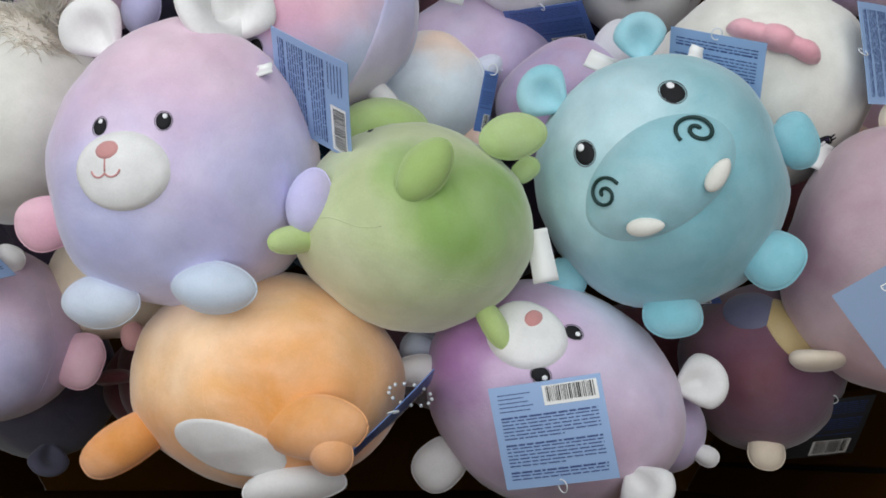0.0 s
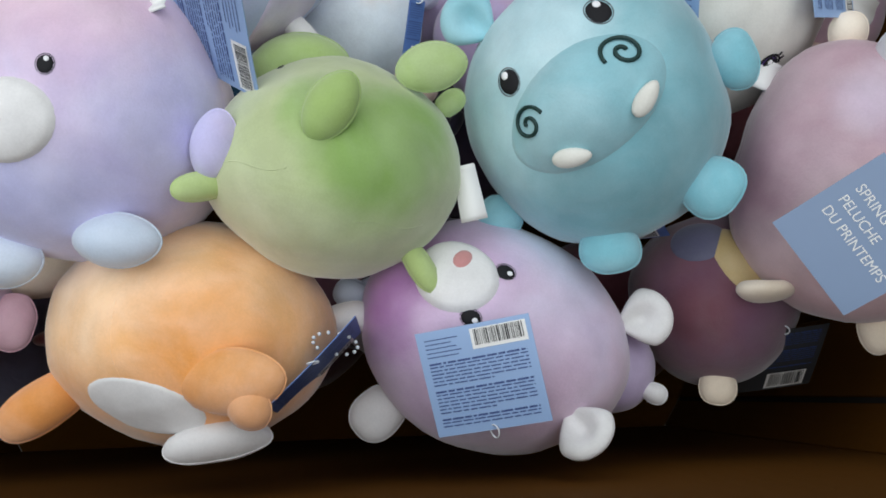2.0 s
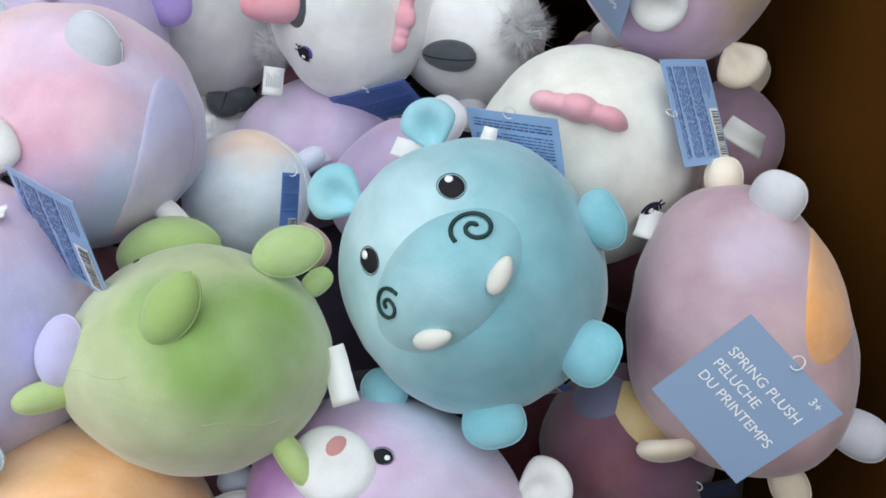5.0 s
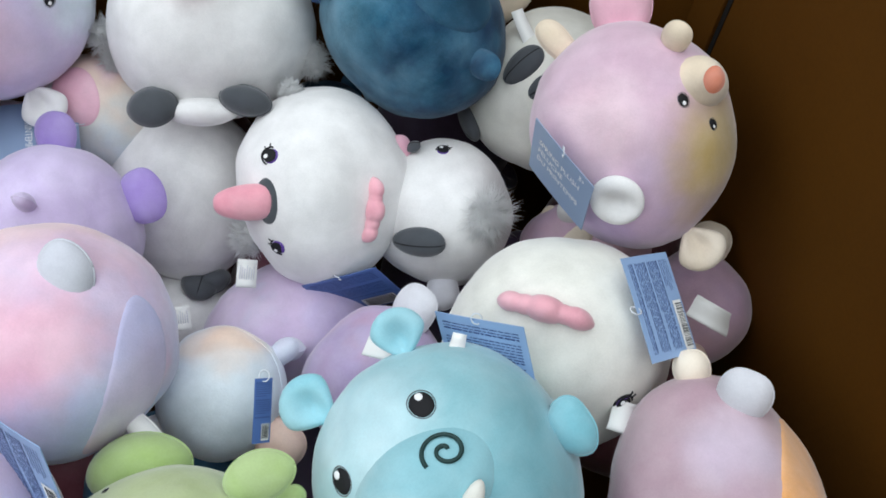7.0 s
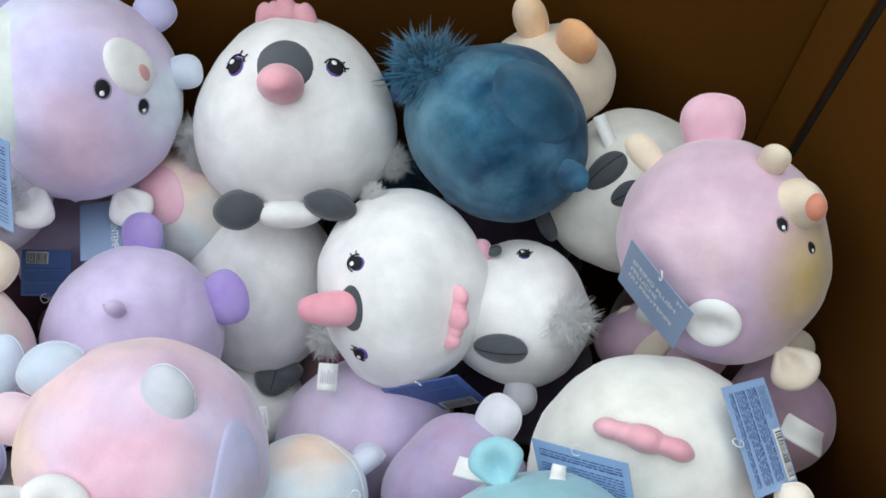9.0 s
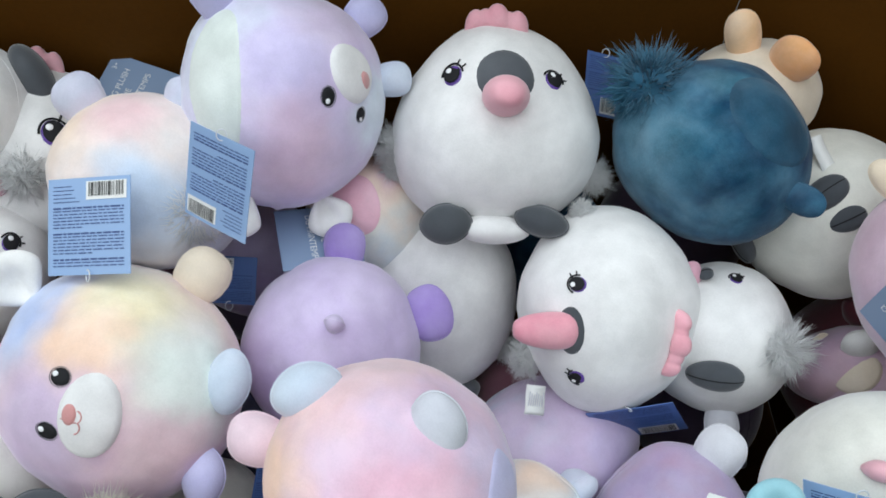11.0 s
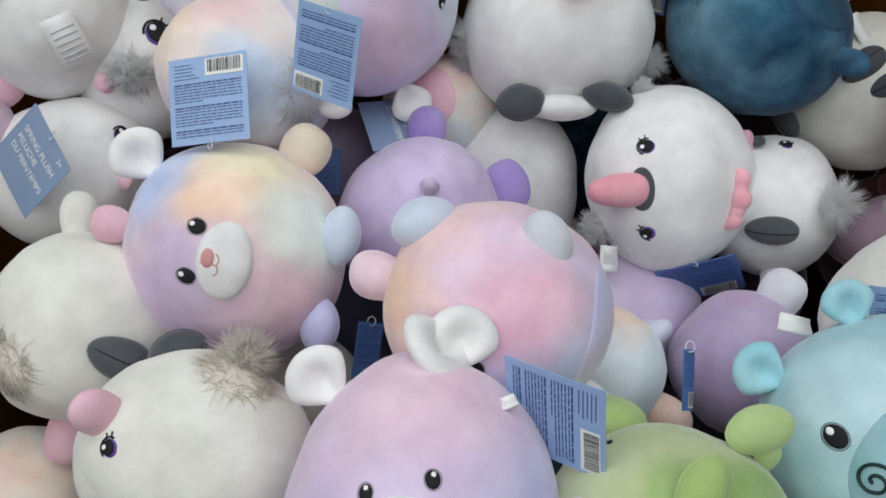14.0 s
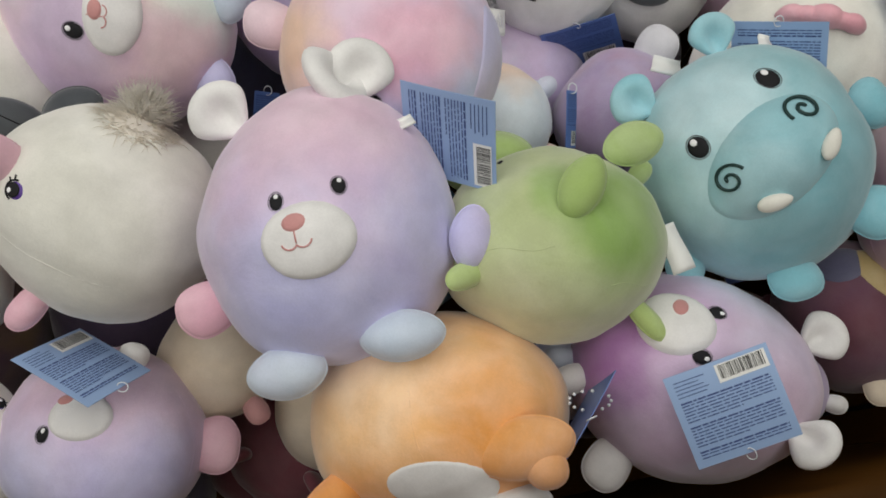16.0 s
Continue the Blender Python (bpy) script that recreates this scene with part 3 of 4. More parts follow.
def spiral(ob, az, la, twist, r, sense):
    s = SHAPES[ob.name]
    p, n, w, v = tangent(s, az, la, twist)
    bm = bmesh.new()
    pts = []
    for a in np.linspace(0, 9.4, 54):
        k = r * (0.12 + 0.88 * a / 9.4)
        b = 3.9 + sense * (a - 9.4) if sense > 0 else 0.8 + sense * (a - 9.4)
        pts.append(onto(s, p + w * (k * math.cos(b)) + v * (k * 0.9 * math.sin(b))) + n * 0.0006)
    add_tube(bm, pts, r * 0.1, 6)
    finish("nostril", bm, DARK_GREEN, ob, "dark green embroidered spiral nostril")


def tusk(ob, az, la, twist, ha, hb):
    s = SHAPES[ob.name]
    p, n, w, v = tangent(s, az, la, twist)
    q = onto(s, p)
    bm = bmesh.new()
    add_ellipsoid(bm, frame_matrix(q + n * hb * 0.5, w, v, n), (ha, hb, hb * 0.8), 20, 14, lambda u, c: Vector((c.x, c.y * (1 - 0.15 * u[0]), c.z)))
    finish("tusk", bm, CREAM_WHITE, ob, "small white stuffed tusk")


def comb(ob, az, la, twist, length, height):
    s = SHAPES[ob.name]
    p, n, w, v = tangent(s, az, la, twist)
    bm = bmesh.new()
    lobes = ((-0.36, 0.16, 0.72), (-0.17, 0.14, 0.66), (0.02, 0.19, 1.0), (0.2, 0.14, 0.62), (0.36, 0.17, 0.78))
    rings = []
    for k in np.linspace(-0.515, 0.515, 49):
        tall = max(t * math.sqrt(max(0.0, 1 - ((k - c) / g) ** 2)) for c, g, t in lobes)
        tall = max(tall, 0.5 * math.sqrt(max(0.02, 1 - (k / 0.5) ** 2)))
        q = onto(s, p + w * length * k)
        flat = math.sqrt(max(0.02, 1 - (abs(k) / 0.52) ** 6))
        rings.append([bm.verts.new(q + v * height * 0.5 * flat * (0.3 + 0.75 * tall) * math.cos(a) + n * height * (0.25 * flat + (0.77 * tall if math.sin(a) > 0 else 0.35) * math.sin(a)))
                      for a in np.linspace(0, 2 * math.pi, 18, endpoint=False)])
    for a, b in zip(rings, rings[1:]):
        for i in range(18):
            bm.faces.new((a[i], a[i - 1], b[i - 1], b[i]))
    bm.faces.new(rings[0]), bm.faces.new(rings[-1][::-1])
    bmesh.ops.recalc_face_normals(bm, faces=bm.faces[:])
    finish("comb", bm, COMB_PINK, ob, "pink scalloped comb")


def beak(ob, az, la, twist, ha, hb, drop, lean=0.0, reach=1.0):
    """A charcoal felt arch and the hooked beak below it; lean: degrees by which the beak bends down the face."""
    s = SHAPES[ob.name]
    dome(ob, "beak_base", az, la, twist, ha, hb, ha * 0.12, GREY, "charcoal felt arch above the beak", rings=6, around=26)
    p, n, w, v = tangent(s, az, la, twist)
    k = radians(lean)
    d, side = n * math.cos(k) - v * math.sin(k), v * math.cos(k) + n * math.sin(k)
    bm = bmesh.new()
    half = ha * reach

    def shape(u, q):
        t = (u[2] + 1) / 2
        blunt = (math.hypot(u[0], u[1]) + 1e-6) ** -0.4
        return Vector((q.x * (1 - 0.3 * t) * blunt, q.y * (1 - 0.3 * t) * blunt - ha * 0.4 * t * t, q.z))
    m = frame_matrix(p + d * half * 0.5 - v * drop, w, side, d)
    add_ellipsoid(bm, m, (ha * 0.84, ha * 0.74, half), 24, 16, shape)
    finish("beak", bm, COMB_PINK, ob, "hooked pink plush beak")


def strands(bm, base, tip, droop, radius):
    mid = (base + tip) / 2 + droop
    d = (tip - base).normalized()
    a = d.orthogonal().normalized() * radius
    b = d.cross(a)
    lo = [bm.verts.new(base + k) for k in (a, -0.5 * a + 0.87 * b, -0.5 * a - 0.87 * b)]
    md = [bm.verts.new(mid + k * 0.75) for k in (a, -0.5 * a + 0.87 * b, -0.5 * a - 0.87 * b)]
    top = bm.verts.new(tip)
    for i in range(3):
        j = (i + 1) % 3
        bm.faces.new((lo[i], lo[j], md[j], md[i])), bm.faces.new((md[i], md[j], top))


def fluff(ob, az, la, twist, r, material):
    """A tuft of long loose fur."""
    s = SHAPES[ob.name]
    p, n, w, v = tangent(s, az, la, twist)
    rnd = random.Random(int(1000 * abs(az) + la * 7))
    bm = bmesh.new()
    for _ in range(800):
        z = rnd.uniform(-0.15, 1)
        a = rnd.uniform(0, 6.283)
        k = math.sqrt(1 - z * z)
        d = (w * k * math.cos(a) + v * k * math.sin(a) + n * z).normalized()
        base = p + d * r * 0.3
        clump = Vector((noise.noise(d * 3.1), noise.noise(d * 3.1 + Vector((7, 0, 0))), noise.noise(d * 3.1 + Vector((0, 9, 0))))) * r * 0.35
        tip = p + d * r * rnd.uniform(0.75, 1.12) + clump
        strands(bm, base, tip, clump * 0.2 + Vector((rnd.uniform(-1, 1), rnd.uniform(-1, 1), rnd.uniform(-1, 1))) * r * 0.1, r * 0.017)
    add_ellipsoid(bm, frame_matrix(p, w, v, n), (r * 0.56, r * 0.56, r * 0.5), 22, 14, lambda u, q: q * (1 + 0.35 * noise.noise(Vector(u) * 4.2 + s["shift"])))
    finish("fur_tuft", bm, material, ob, "loose long-haired fur tuft")


def fluffpatch(ob, az, la, twist, r, material):
    """Longer fur that lies loosely on the skin, combed outwards from its middle."""
    s = SHAPES[ob.name]
    p, n, w, v = tangent(s, az, la, twist)
    rnd = random.Random(int(1000 * abs(az) + la * 3))
    bm = bmesh.new()
    for _ in range(300):
        a, k = rnd.uniform(0, 6.283), math.sqrt(rnd.random())
        d = w * math.cos(a) + v * math.sin(a)
        base = onto(s, p + d * r * k * 0.8)
        side = Vector((rnd.uniform(-1, 1), rnd.uniform(-1, 1), rnd.uniform(-1, 1))) * 0.5
        tip = onto(s, base + (d * 0.8 - v * 0.4 + side).normalized() * 0.016 * rnd.uniform(0.6, 1.2)) + n * rnd.uniform(0.001, 0.005) * (1.2 - k)
        strands(bm, base, tip, n * 0.0022, 0.0004)
    finish("fur_patch", bm, material, ob, "loose long-haired fur")


def patch(ob, az, la, twist, ha, hb, material):
    dome(ob, "colour_panel", az, la, twist, ha, hb, 0.0009, material, rings=12, around=36)


def seamline(ob, az, la, twist, wide, half):
    s = SHAPES[ob.name]
    p, n, w, v = tangent(s, az, la, twist)
    bm = bmesh.new()
    add_tube(bm, [onto(s, p + v * half * k + w * wide * math.sin(3 * k)) * 0.9955 for k in np.linspace(-1, 1, 20)], 0.0005, 5)
    finish("seam", bm, s["mat"], ob)


def label(ob, az, la, twist, ha, hb, material):
    """A folded satin care label sewn into a seam."""
    s = SHAPES[ob.name]
    p, n, w, v = tangent(s, az, la, twist)
    bm = bmesh.new()
    rows = []
    for k in range(9):
        f = k / 8
        lift = 0.002 + 0.006 * math.sin(f * 2.2)
        q = onto(s, p + v * hb * (1 - 2 * f)) + n * lift
        rows.append([bm.verts.new(q + w * ha * e + n * o) for e, o in ((-1, 0), (1, 0), (1, 0.0004), (-1, 0.0004))])
    for a, b in zip(rows, rows[1:]):
        for i in range(4):
            bm.faces.new((a[i], a[(i + 1) % 4], b[(i + 1) % 4], b[i]))
    bm.faces.new(rows[0]), bm.faces.new(rows[-1][::-1])
    made = finish("care_label", bm, PAPER, ob, "white satin care label")
    bm = bmesh.new()
    for k in range(2, 8):
        f = k / 9
        q = onto(s, p + v * hb * (1 - 2 * f)) + n * (0.0027 + 0.006 * math.sin(f * 2.2))
        add_box(bm, (-ha * 0.75, -hb * 0.03, 0), (ha * 0.75, hb * 0.03, 0.0003), frame_matrix(q, w, v, n))
    finish("print", bm, PALE_GREY, made)


# ---------------------------------------------------------------- hang tags
def letters(text, size):
    curve = bpy.data.curves.new("letters", "FONT")
    curve.body, curve.size, curve.extrude = text, size, 0.00005
    tmp = new("letters", curve)
    bpy.context.view_layer.update()
    me = bpy.data.meshes.new_from_object(tmp.evaluated_get(bpy.context.evaluated_depsgraph_get()))
    bpy.data.objects.remove(tmp)
    return me


def hang_tag(ob, m, w, h, turn, card_material, kind):
    """A printed card on a plastic loop; its face is -y. turn: which way up the print runs."""
    local = SHAPES[ob.name]["m"].inverted() @ m
    rnd = random.Random(int(abs(m.translation.x) * 10000) + int(turn))
    lw, lh = (h, w) if turn in (90, -90) else (w, h)
    c, sn = math.cos(radians(turn)), math.sin(radians(turn))
    bow = rnd.uniform(0.02, 0.05)

    def at(u, v, out):
        x, z = u * c - v * sn, u * sn + v * c
        return Vector((x, -out + bow * (x * x / w + 0.6 * z * z / h), z))
    bm = bmesh.new()
    n = 8
    grid = [[[bm.verts.new(at((i / n - 0.5) * lw, (j / n - 0.5) * lh, o)) for j in range(n + 1)] for i in range(n + 1)] for o in (0.0, 0.0006)]
    for o in (0, 1):
        for i in range(n):
            for j in range(n):
                bm.faces.new((grid[o][i][j], grid[o][i + 1][j], grid[o][i + 1][j + 1], grid[o][i][j + 1]))
    rim = [(i, 0) for i in range(n)] + [(n, j) for j in range(n)] + [(i, n) for i in range(n, 0, -1)] + [(0, j) for j in range(n, 0, -1)]
    for (a, b), (d, e) in zip(rim, rim[1:] + rim[:1]):
        bm.faces.new((grid[0][a][b], grid[0][d][e], grid[1][d][e], grid[1][a][b]))
    card = finish("hang_tag", bm, card_material, ob, "blue cardboard price tag with white loop", smooth=False)
    card.matrix_local = local

    def bar(bm, u0, v0, u1, v1, out=0.0009):
        k = max(1, int((u1 - u0) / 0.012))
        for i in range(k):
            a, b = u0 + (u1 - u0) * i / k, u0 + (u1 - u0) * (i + 1) / k
            bm.faces.new([bm.verts.new(at(*q, out)) for q in ((a, v0), (b, v0), (b, v1), (a, v1))])

    if kind == "front":
        for text, size, u, v in (("SPRING PLUSH", 0.12, -0.38, 0.17), ("PELUCHE", 0.12, -0.38, 0.02), ("DU PRINTEMPS", 0.12, -0.38, -0.13), ("3+", 0.1, 0.28, 0.36)):
            me = letters(text, size * lh)
            for vert in me.vertices:
                vert.co = at(u * lw + vert.co.x * 0.95, v * lh + vert.co.y, 0.0009 + vert.co.z)
            me.materials.append(PAPER)
            t = new("lettering", me)
            t.parent = card
    else:
        bm = bmesh.new()
        v = lh * 0.44 if kind == "dark" else lh * 0.20
        lines = 0
        while v > -lh * 0.40:
            bold = lines % 7 == 0
            tall = lh * (0.018 if bold else 0.012)
            u, end = -lw * 0.43, lw * (0.43 if (lines % 7) != 6 else rnd.uniform(-0.1, 0.2))
            while u < end:
                word = lw * rnd.uniform(0.03, 0.12)
                bar(bm, u, v - tall, min(u + word, end), v)
                u += word + lw * 0.014
            v -= lh * (0.062 if lines % 7 == 6 else 0.034)
            lines += 1
            if kind == "dark" and v < -lh * 0.1:
                break
        if kind == "back":
            for k in range(5):
                bar(bm, -lw * 0.43, lh * (0.42 - 0.04 * k) - lh * 0.009, -lw * rnd.uniform(0.1, 0.2), lh * (0.42 - 0.04 * k))
        tagged(finish("print", bm, INK, card, smooth=False), kind="stuff")
        if kind == "back":
            u0, v0, u1, v1 = -lw * 0.02, lh * 0.27, lw * 0.46, lh * 0.46
        else:
            u0, v0, u1, v1 = -lw * 0.05, -lh * 0.46, lw * 0.4, -lh * 0.2
        bm = bmesh.new()
        bar(bm, u0, v0, u1, v1, 0.0010)
        plate = finish("barcode_label", bm, PAPER, card, smooth=False)
        bm = bmesh.new()
        u = u0 + lw * 0.03
        while u < u1 - lw * 0.03:
            k = lw * rnd.choice((0.004, 0.007, 0.011))
            bar(bm, u, v0 + lh * 0.035, u + k, v1 - lh * 0.01, 0.0013)
            u += k + lw * rnd.choice((0.005, 0.008, 0.012))
        tagged(finish("barcode", bm, BLACK, plate, smooth=False), kind="stuff")
    bm = bmesh.new()
    top = 0.45 * lh if kind != "back" else -0.45 * lh
    sgn = 1 if top > 0 else -1
    add_tube(bm, [at(0.003 * math.sin(a), top + sgn * 0.007 * (1 - math.cos(a)) * 0.6, 0.001 + 0.002 * math.sin(a)) for a in np.linspace(0, 6.28, 20)], 0.0005, 5)
    finish("loop", bm, PLASTIC, card)


def hang_tag_back(ob, m, w, h, turn):
    hang_tag(ob, m, w, h, turn, CARD_BLUE, "back")


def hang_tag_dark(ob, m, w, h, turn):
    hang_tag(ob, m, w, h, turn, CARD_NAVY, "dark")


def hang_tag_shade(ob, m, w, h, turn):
    hang_tag(ob, m, w, h, turn, CARD_SHADED, "dark")


def hang_tag_front(ob, m, w, h, turn):
    hang_tag(ob, m, w, h, turn, CARD_SLATE, "front")


# ---------------------------------------------------------------- the shop round the box
ROOM = 4.0
for name, lo, hi, mat in (
        ("floor", (-ROOM, -ROOM, -0.1), (ROOM, ROOM, 0.0), CONCRETE),
        ("ceiling", (-ROOM, -ROOM, 3.0), (ROOM, ROOM, 3.1), PLASTER),
        ("wall_north", (-ROOM, ROOM, 0.0), (ROOM, ROOM + 0.1, 3.0), PLASTER),
        ("wall_south", (-ROOM, -ROOM - 0.1, 0.0), (ROOM, -ROOM, 3.0), PLASTER),
        ("wall_east", (ROOM, -ROOM, 0.0), (ROOM + 0.1, ROOM, 3.0), PLASTER),
        ("wall_west", (-ROOM - 0.1, -ROOM, 0.0), (-ROOM, ROOM, 3.0), PLASTER)):
    tagged(box_object(name, lo, hi, mat), kind="structure")

# ---------------------------------------------------------------- the cardboard box
FRONT, BACK, LEFT, RIGHT, TOP, TH = -0.055, 0.755, -0.70, 0.46, 0.99, 0.008
PLAN = [(LEFT + 0.08, FRONT), (0.38, FRONT), (RIGHT, 0.07), (RIGHT, 0.609), (0.255, BACK), (-0.50, BACK), (LEFT, 0.609), (LEFT, 0.07)]
carton = new("cardboard_bin")
carton.location = (-0.12, 0.35, 0)
tagged(carton, "large open brown cardboard bin full of plush toys", "cardboard box")


def panel(name, a, b, lo, hi, out, mat=CARDBOARD, thick=TH, bevel=0.0015):
    """An upright sheet from a to b in the plan; out moves it away from the middle of the box."""
    d = Vector((b[0] - a[0], b[1] - a[1], 0))
    n = Vector((d.y, -d.x, 0)).normalized()
    bm = bmesh.new()
    m = frame_matrix(Vector((a[0], a[1], 0)) + n * out - carton.location, d.normalized(), n, Vector((0, 0, 1)))
    add_box(bm, (0, 0, lo), (d.length, thick, hi), m)
    if bevel:
        bmesh.ops.bevel(bm, geom=bm.edges[:], offset=bevel, segments=2, affect="EDGES")
    return finish(name, bm, mat, carton, smooth=False)


def along(a, b, f):
    return (a[0] + (b[0] - a[0]) * f, a[1] + (b[1] - a[1]) * f)


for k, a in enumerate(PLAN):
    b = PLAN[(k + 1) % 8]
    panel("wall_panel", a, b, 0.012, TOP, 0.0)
bm = bmesh.new()
ring = [[bm.verts.new(Vector((x, y, z)) - carton.location) for x, y in PLAN] for z in (0.001, 0.011)]
bm.faces.new(ring[0][::-1]), bm.faces.new(ring[1])
for k in range(8):
    bm.faces.new((ring[0][k], ring[0][(k + 1) % 8], ring[1][(k + 1) % 8], ring[1][k]))
finish("bottom_panel", bm, CARDBOARD, carton, smooth=False)
# glued corner flaps, with the dark slit along their free edge
panel("corner_flap", (RIGHT, 0.557), (RIGHT, 0.606), 0.02, TOP - 0.004, -0.004, thick=0.0035, bevel=0.0008)
panel("slit", (RIGHT, 0.5505), (RIGHT, 0.5565), 0.02, TOP - 0.004, -0.0012, SLIT, 0.001, 0)
f0, f1 = along(PLAN[1], PLAN[2], 0.30), along(PLAN[1], PLAN[2], 0.335)
panel("slit", f0, f1, 0.02, TOP - 0.004, -0.0012, SLIT, 0.001, 0)
panel("corner_flap", f1, along(PLAN[1], PLAN[2], 0.97), 0.02, TOP - 0.004, -0.004, thick=0.0035, bevel=0.0008)

# ---------------------------------------------------------------- toys deep in the box
rnd = random.Random(4)
# dark fabrics put the shade of the depth into the toys' colour
DARKENED = [(SHADE, "dark violet"), (BERRY, "berry red"), (PLUM, "plum"), (BLUE_GREY, "slate blue"), (TEAL_DARK, "dark teal"), (SHADE, "dark violet"), (BERRY, "berry red")]
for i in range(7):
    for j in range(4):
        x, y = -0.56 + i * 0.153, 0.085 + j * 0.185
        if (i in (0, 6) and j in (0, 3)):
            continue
        fabric, hue = DARKENED[(i * 3 + j * 2) % 7]
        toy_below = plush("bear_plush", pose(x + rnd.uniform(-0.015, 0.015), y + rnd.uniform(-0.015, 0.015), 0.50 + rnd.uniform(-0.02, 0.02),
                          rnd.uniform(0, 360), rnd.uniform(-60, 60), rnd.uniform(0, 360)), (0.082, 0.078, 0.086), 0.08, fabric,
                          hue + " plush toy deep in the bin, its fabric darkened for the shade")
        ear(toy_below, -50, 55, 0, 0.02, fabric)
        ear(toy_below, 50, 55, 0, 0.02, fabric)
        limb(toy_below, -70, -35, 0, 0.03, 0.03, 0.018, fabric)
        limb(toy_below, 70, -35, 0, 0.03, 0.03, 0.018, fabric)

# ---------------------------------------------------------------- the toys on top

front_bear = plush("bear_plush", pose(-0.172, 0.191, 0.821, -74, -16, -3.419), (0.089, 0.086, 0.096), 0.1, LAVENDER,
    "lavender tie-dye bear plush sitting upright on the heap")
eye(front_bear, -3, 10, 3, 0.006)
eye(front_bear, 23, 11, -3, 0.006)
muzzle(front_bear, 7, -6, -2, 0.031, 0.024)
nose(front_bear, 4, 1, 3, 0.008, ROSE)
mouth(front_bear, 4, -5, 2, 0.008)
ear(front_bear, -56, 53, -107, 0.023, WHITE)
ear(front_bear, 83, 63, 114, 0.024, WHITE)
limb(front_bear, -65, -22, -90, 0.036, 0.036, 0.018, PINK)
pad(front_bear, pose(0.098, -0.021, -0.028, 0, 18, 10), 0.014, 0.021, 0.012, LAVENDER)
pad(front_bear, pose(-0.033, -0.052, -0.089, 0, 0, 10), 0.026, 0.017, 0.015, PALE_BLUE)
pad(front_bear, pose(0.046, -0.048, -0.08, 0, 4, 10), 0.027, 0.016, 0.015, PALE_BLUE)
ribbon(front_bear, pose(0.072, -0.028, 0.054, 0, -13, 10), 0.006, 0.004)
hang_tag_back(front_bear, pose(-0.084, 0.222, 0.866, -29, -22, -37), 0.071, 0.069, -90)

frog = plush("frog_plush", pose(-0.018, 0.151, 0.803, -75, -2.192, -1.527), (0.084, 0.082, 0.071), 0.0, GREEN,
    "lime green frog plush lying belly up between other toys")
pad(frog, pose(0.01, -0.078, 0.034, 0, -53, 0), 0.022, 0.014, 0.01, GREEN_LEG)
pad(frog, pose(0.064, -0.025, 0.061, 0, -9, 0), 0.022, 0.015, 0.008, GREEN_LEG)
limb(frog, -50, -6, -88, 0.035, 0.017, 0.013, GREEN_LIGHT)
limb(frog, 71, -52, 63, 0.033, 0.016, 0.013, GREEN_LIGHT)
pad(frog, pose(-0.031, 0.035, 0.071, 0, -3, 0), 0.036, 0.024, 0.024, GREEN_DARK)
eye(frog, -55, 64, 52, 0.003)
limb(frog, 93, 33, 96, 0.019, 0.015, 0.011, GREEN_DARK)
seamline(frog, -26, 2, 86, 0.002, 0.024)
seamline(frog, 34, -30, 84, 0.002, 0.026)
ribbon(frog, pose(0.085, -0.01, -0.017, 0, -11, 0), 0.008, 0.018)

hippo = plush("hippo_plush", pose(0.156, 0.192, 0.78, -79, -10, 32), (0.091, 0.088, 0.092), 0.0, TEAL_LIGHT,
    "aqua hippo plush with spiral nostrils and white tusks")
eye(hippo, -34, 31, 18, 0.01)
eye(hippo, 18, 31, -9, 0.01)
snout(hippo, -11, 5, 2, 0.066, 0.037)
ear(hippo, -68, 69, -117, 0.021, AQUA)
ear(hippo, 60, 63, 113, 0.019, AQUA)
limb(hippo, 64, -15, 86, 0.025, 0.039, 0.021, AQUA)
limb(hippo, 26, -55, 37, 0.035, 0.04, 0.022, AQUA)
limb(hippo, -54, -53, -55, 0.031, 0.04, 0.022, AQUA)
limb(hippo, -87, -13, -90, 0.025, 0.032, 0.018, AQUA)
spiral(hippo, 11, 11, -40, 0.0135, 1)
spiral(hippo, -31, 10, -40, 0.012, -1)
tusk(hippo, 7, -6, 24, 0.012, 0.006)
tusk(hippo, -24, -8, -26, 0.012, 0.006)
ribbon(hippo, pose(0.066, -0.025, 0.062, 0, 54, -0), 0.005, 0.006)

deer = plush("deer_plush", pose(-0.121, 0.052, 0.762, -80, 2.252, -9), (0.094, 0.092, 0.076), 0.0, ORANGE,
    "soft orange fox plush lying on its front, back turned up")
limb(deer, -60, -33, -75, 0.057, 0.031, 0.021, ORANGE_DEEP)
pad(deer, pose(0.045, -0.082, -0.015, 6, -12, -7), 0.033, 0.02, 0.012, ORANGE_DEEP)
pad(deer, pose(0.058, -0.086, -0.028, 7, 32, -1.94), 0.014, 0.013, 0.009, ORANGE_DEEP)
patch(deer, -5, -33, -7, 0.042, 0.026, WHITE)
limb(deer, 31, -44, 20, 0.022, 0.065, 0.031, WHITE)
pad(deer, pose(0.023, -0.025, -0.073, -0, -8, -0), 0.015, 0.004, 0.005, BROWN)
limb(deer, 96, 14, 84, 0.035, 0.022, 0.018, WHITE)
beads(deer, pose(0.099, -0.046, 0.01, 6, 1.901, -6), 0.016)
seamline(deer, -17, 15, 13, 0.003, 0.059)
hang_tag_dark(deer, pose(-0.033, 0.023, 0.802, 0, 5, 45), 0.074, 0.068, 0)

tag_bear = plush("bear_plush", pose(0.082, 0.044, 0.728, -94, -15, -110), (0.082, 0.079, 0.1), 0.05, ORCHID,
    "pink-lilac bear plush lying upside down under its own tag")
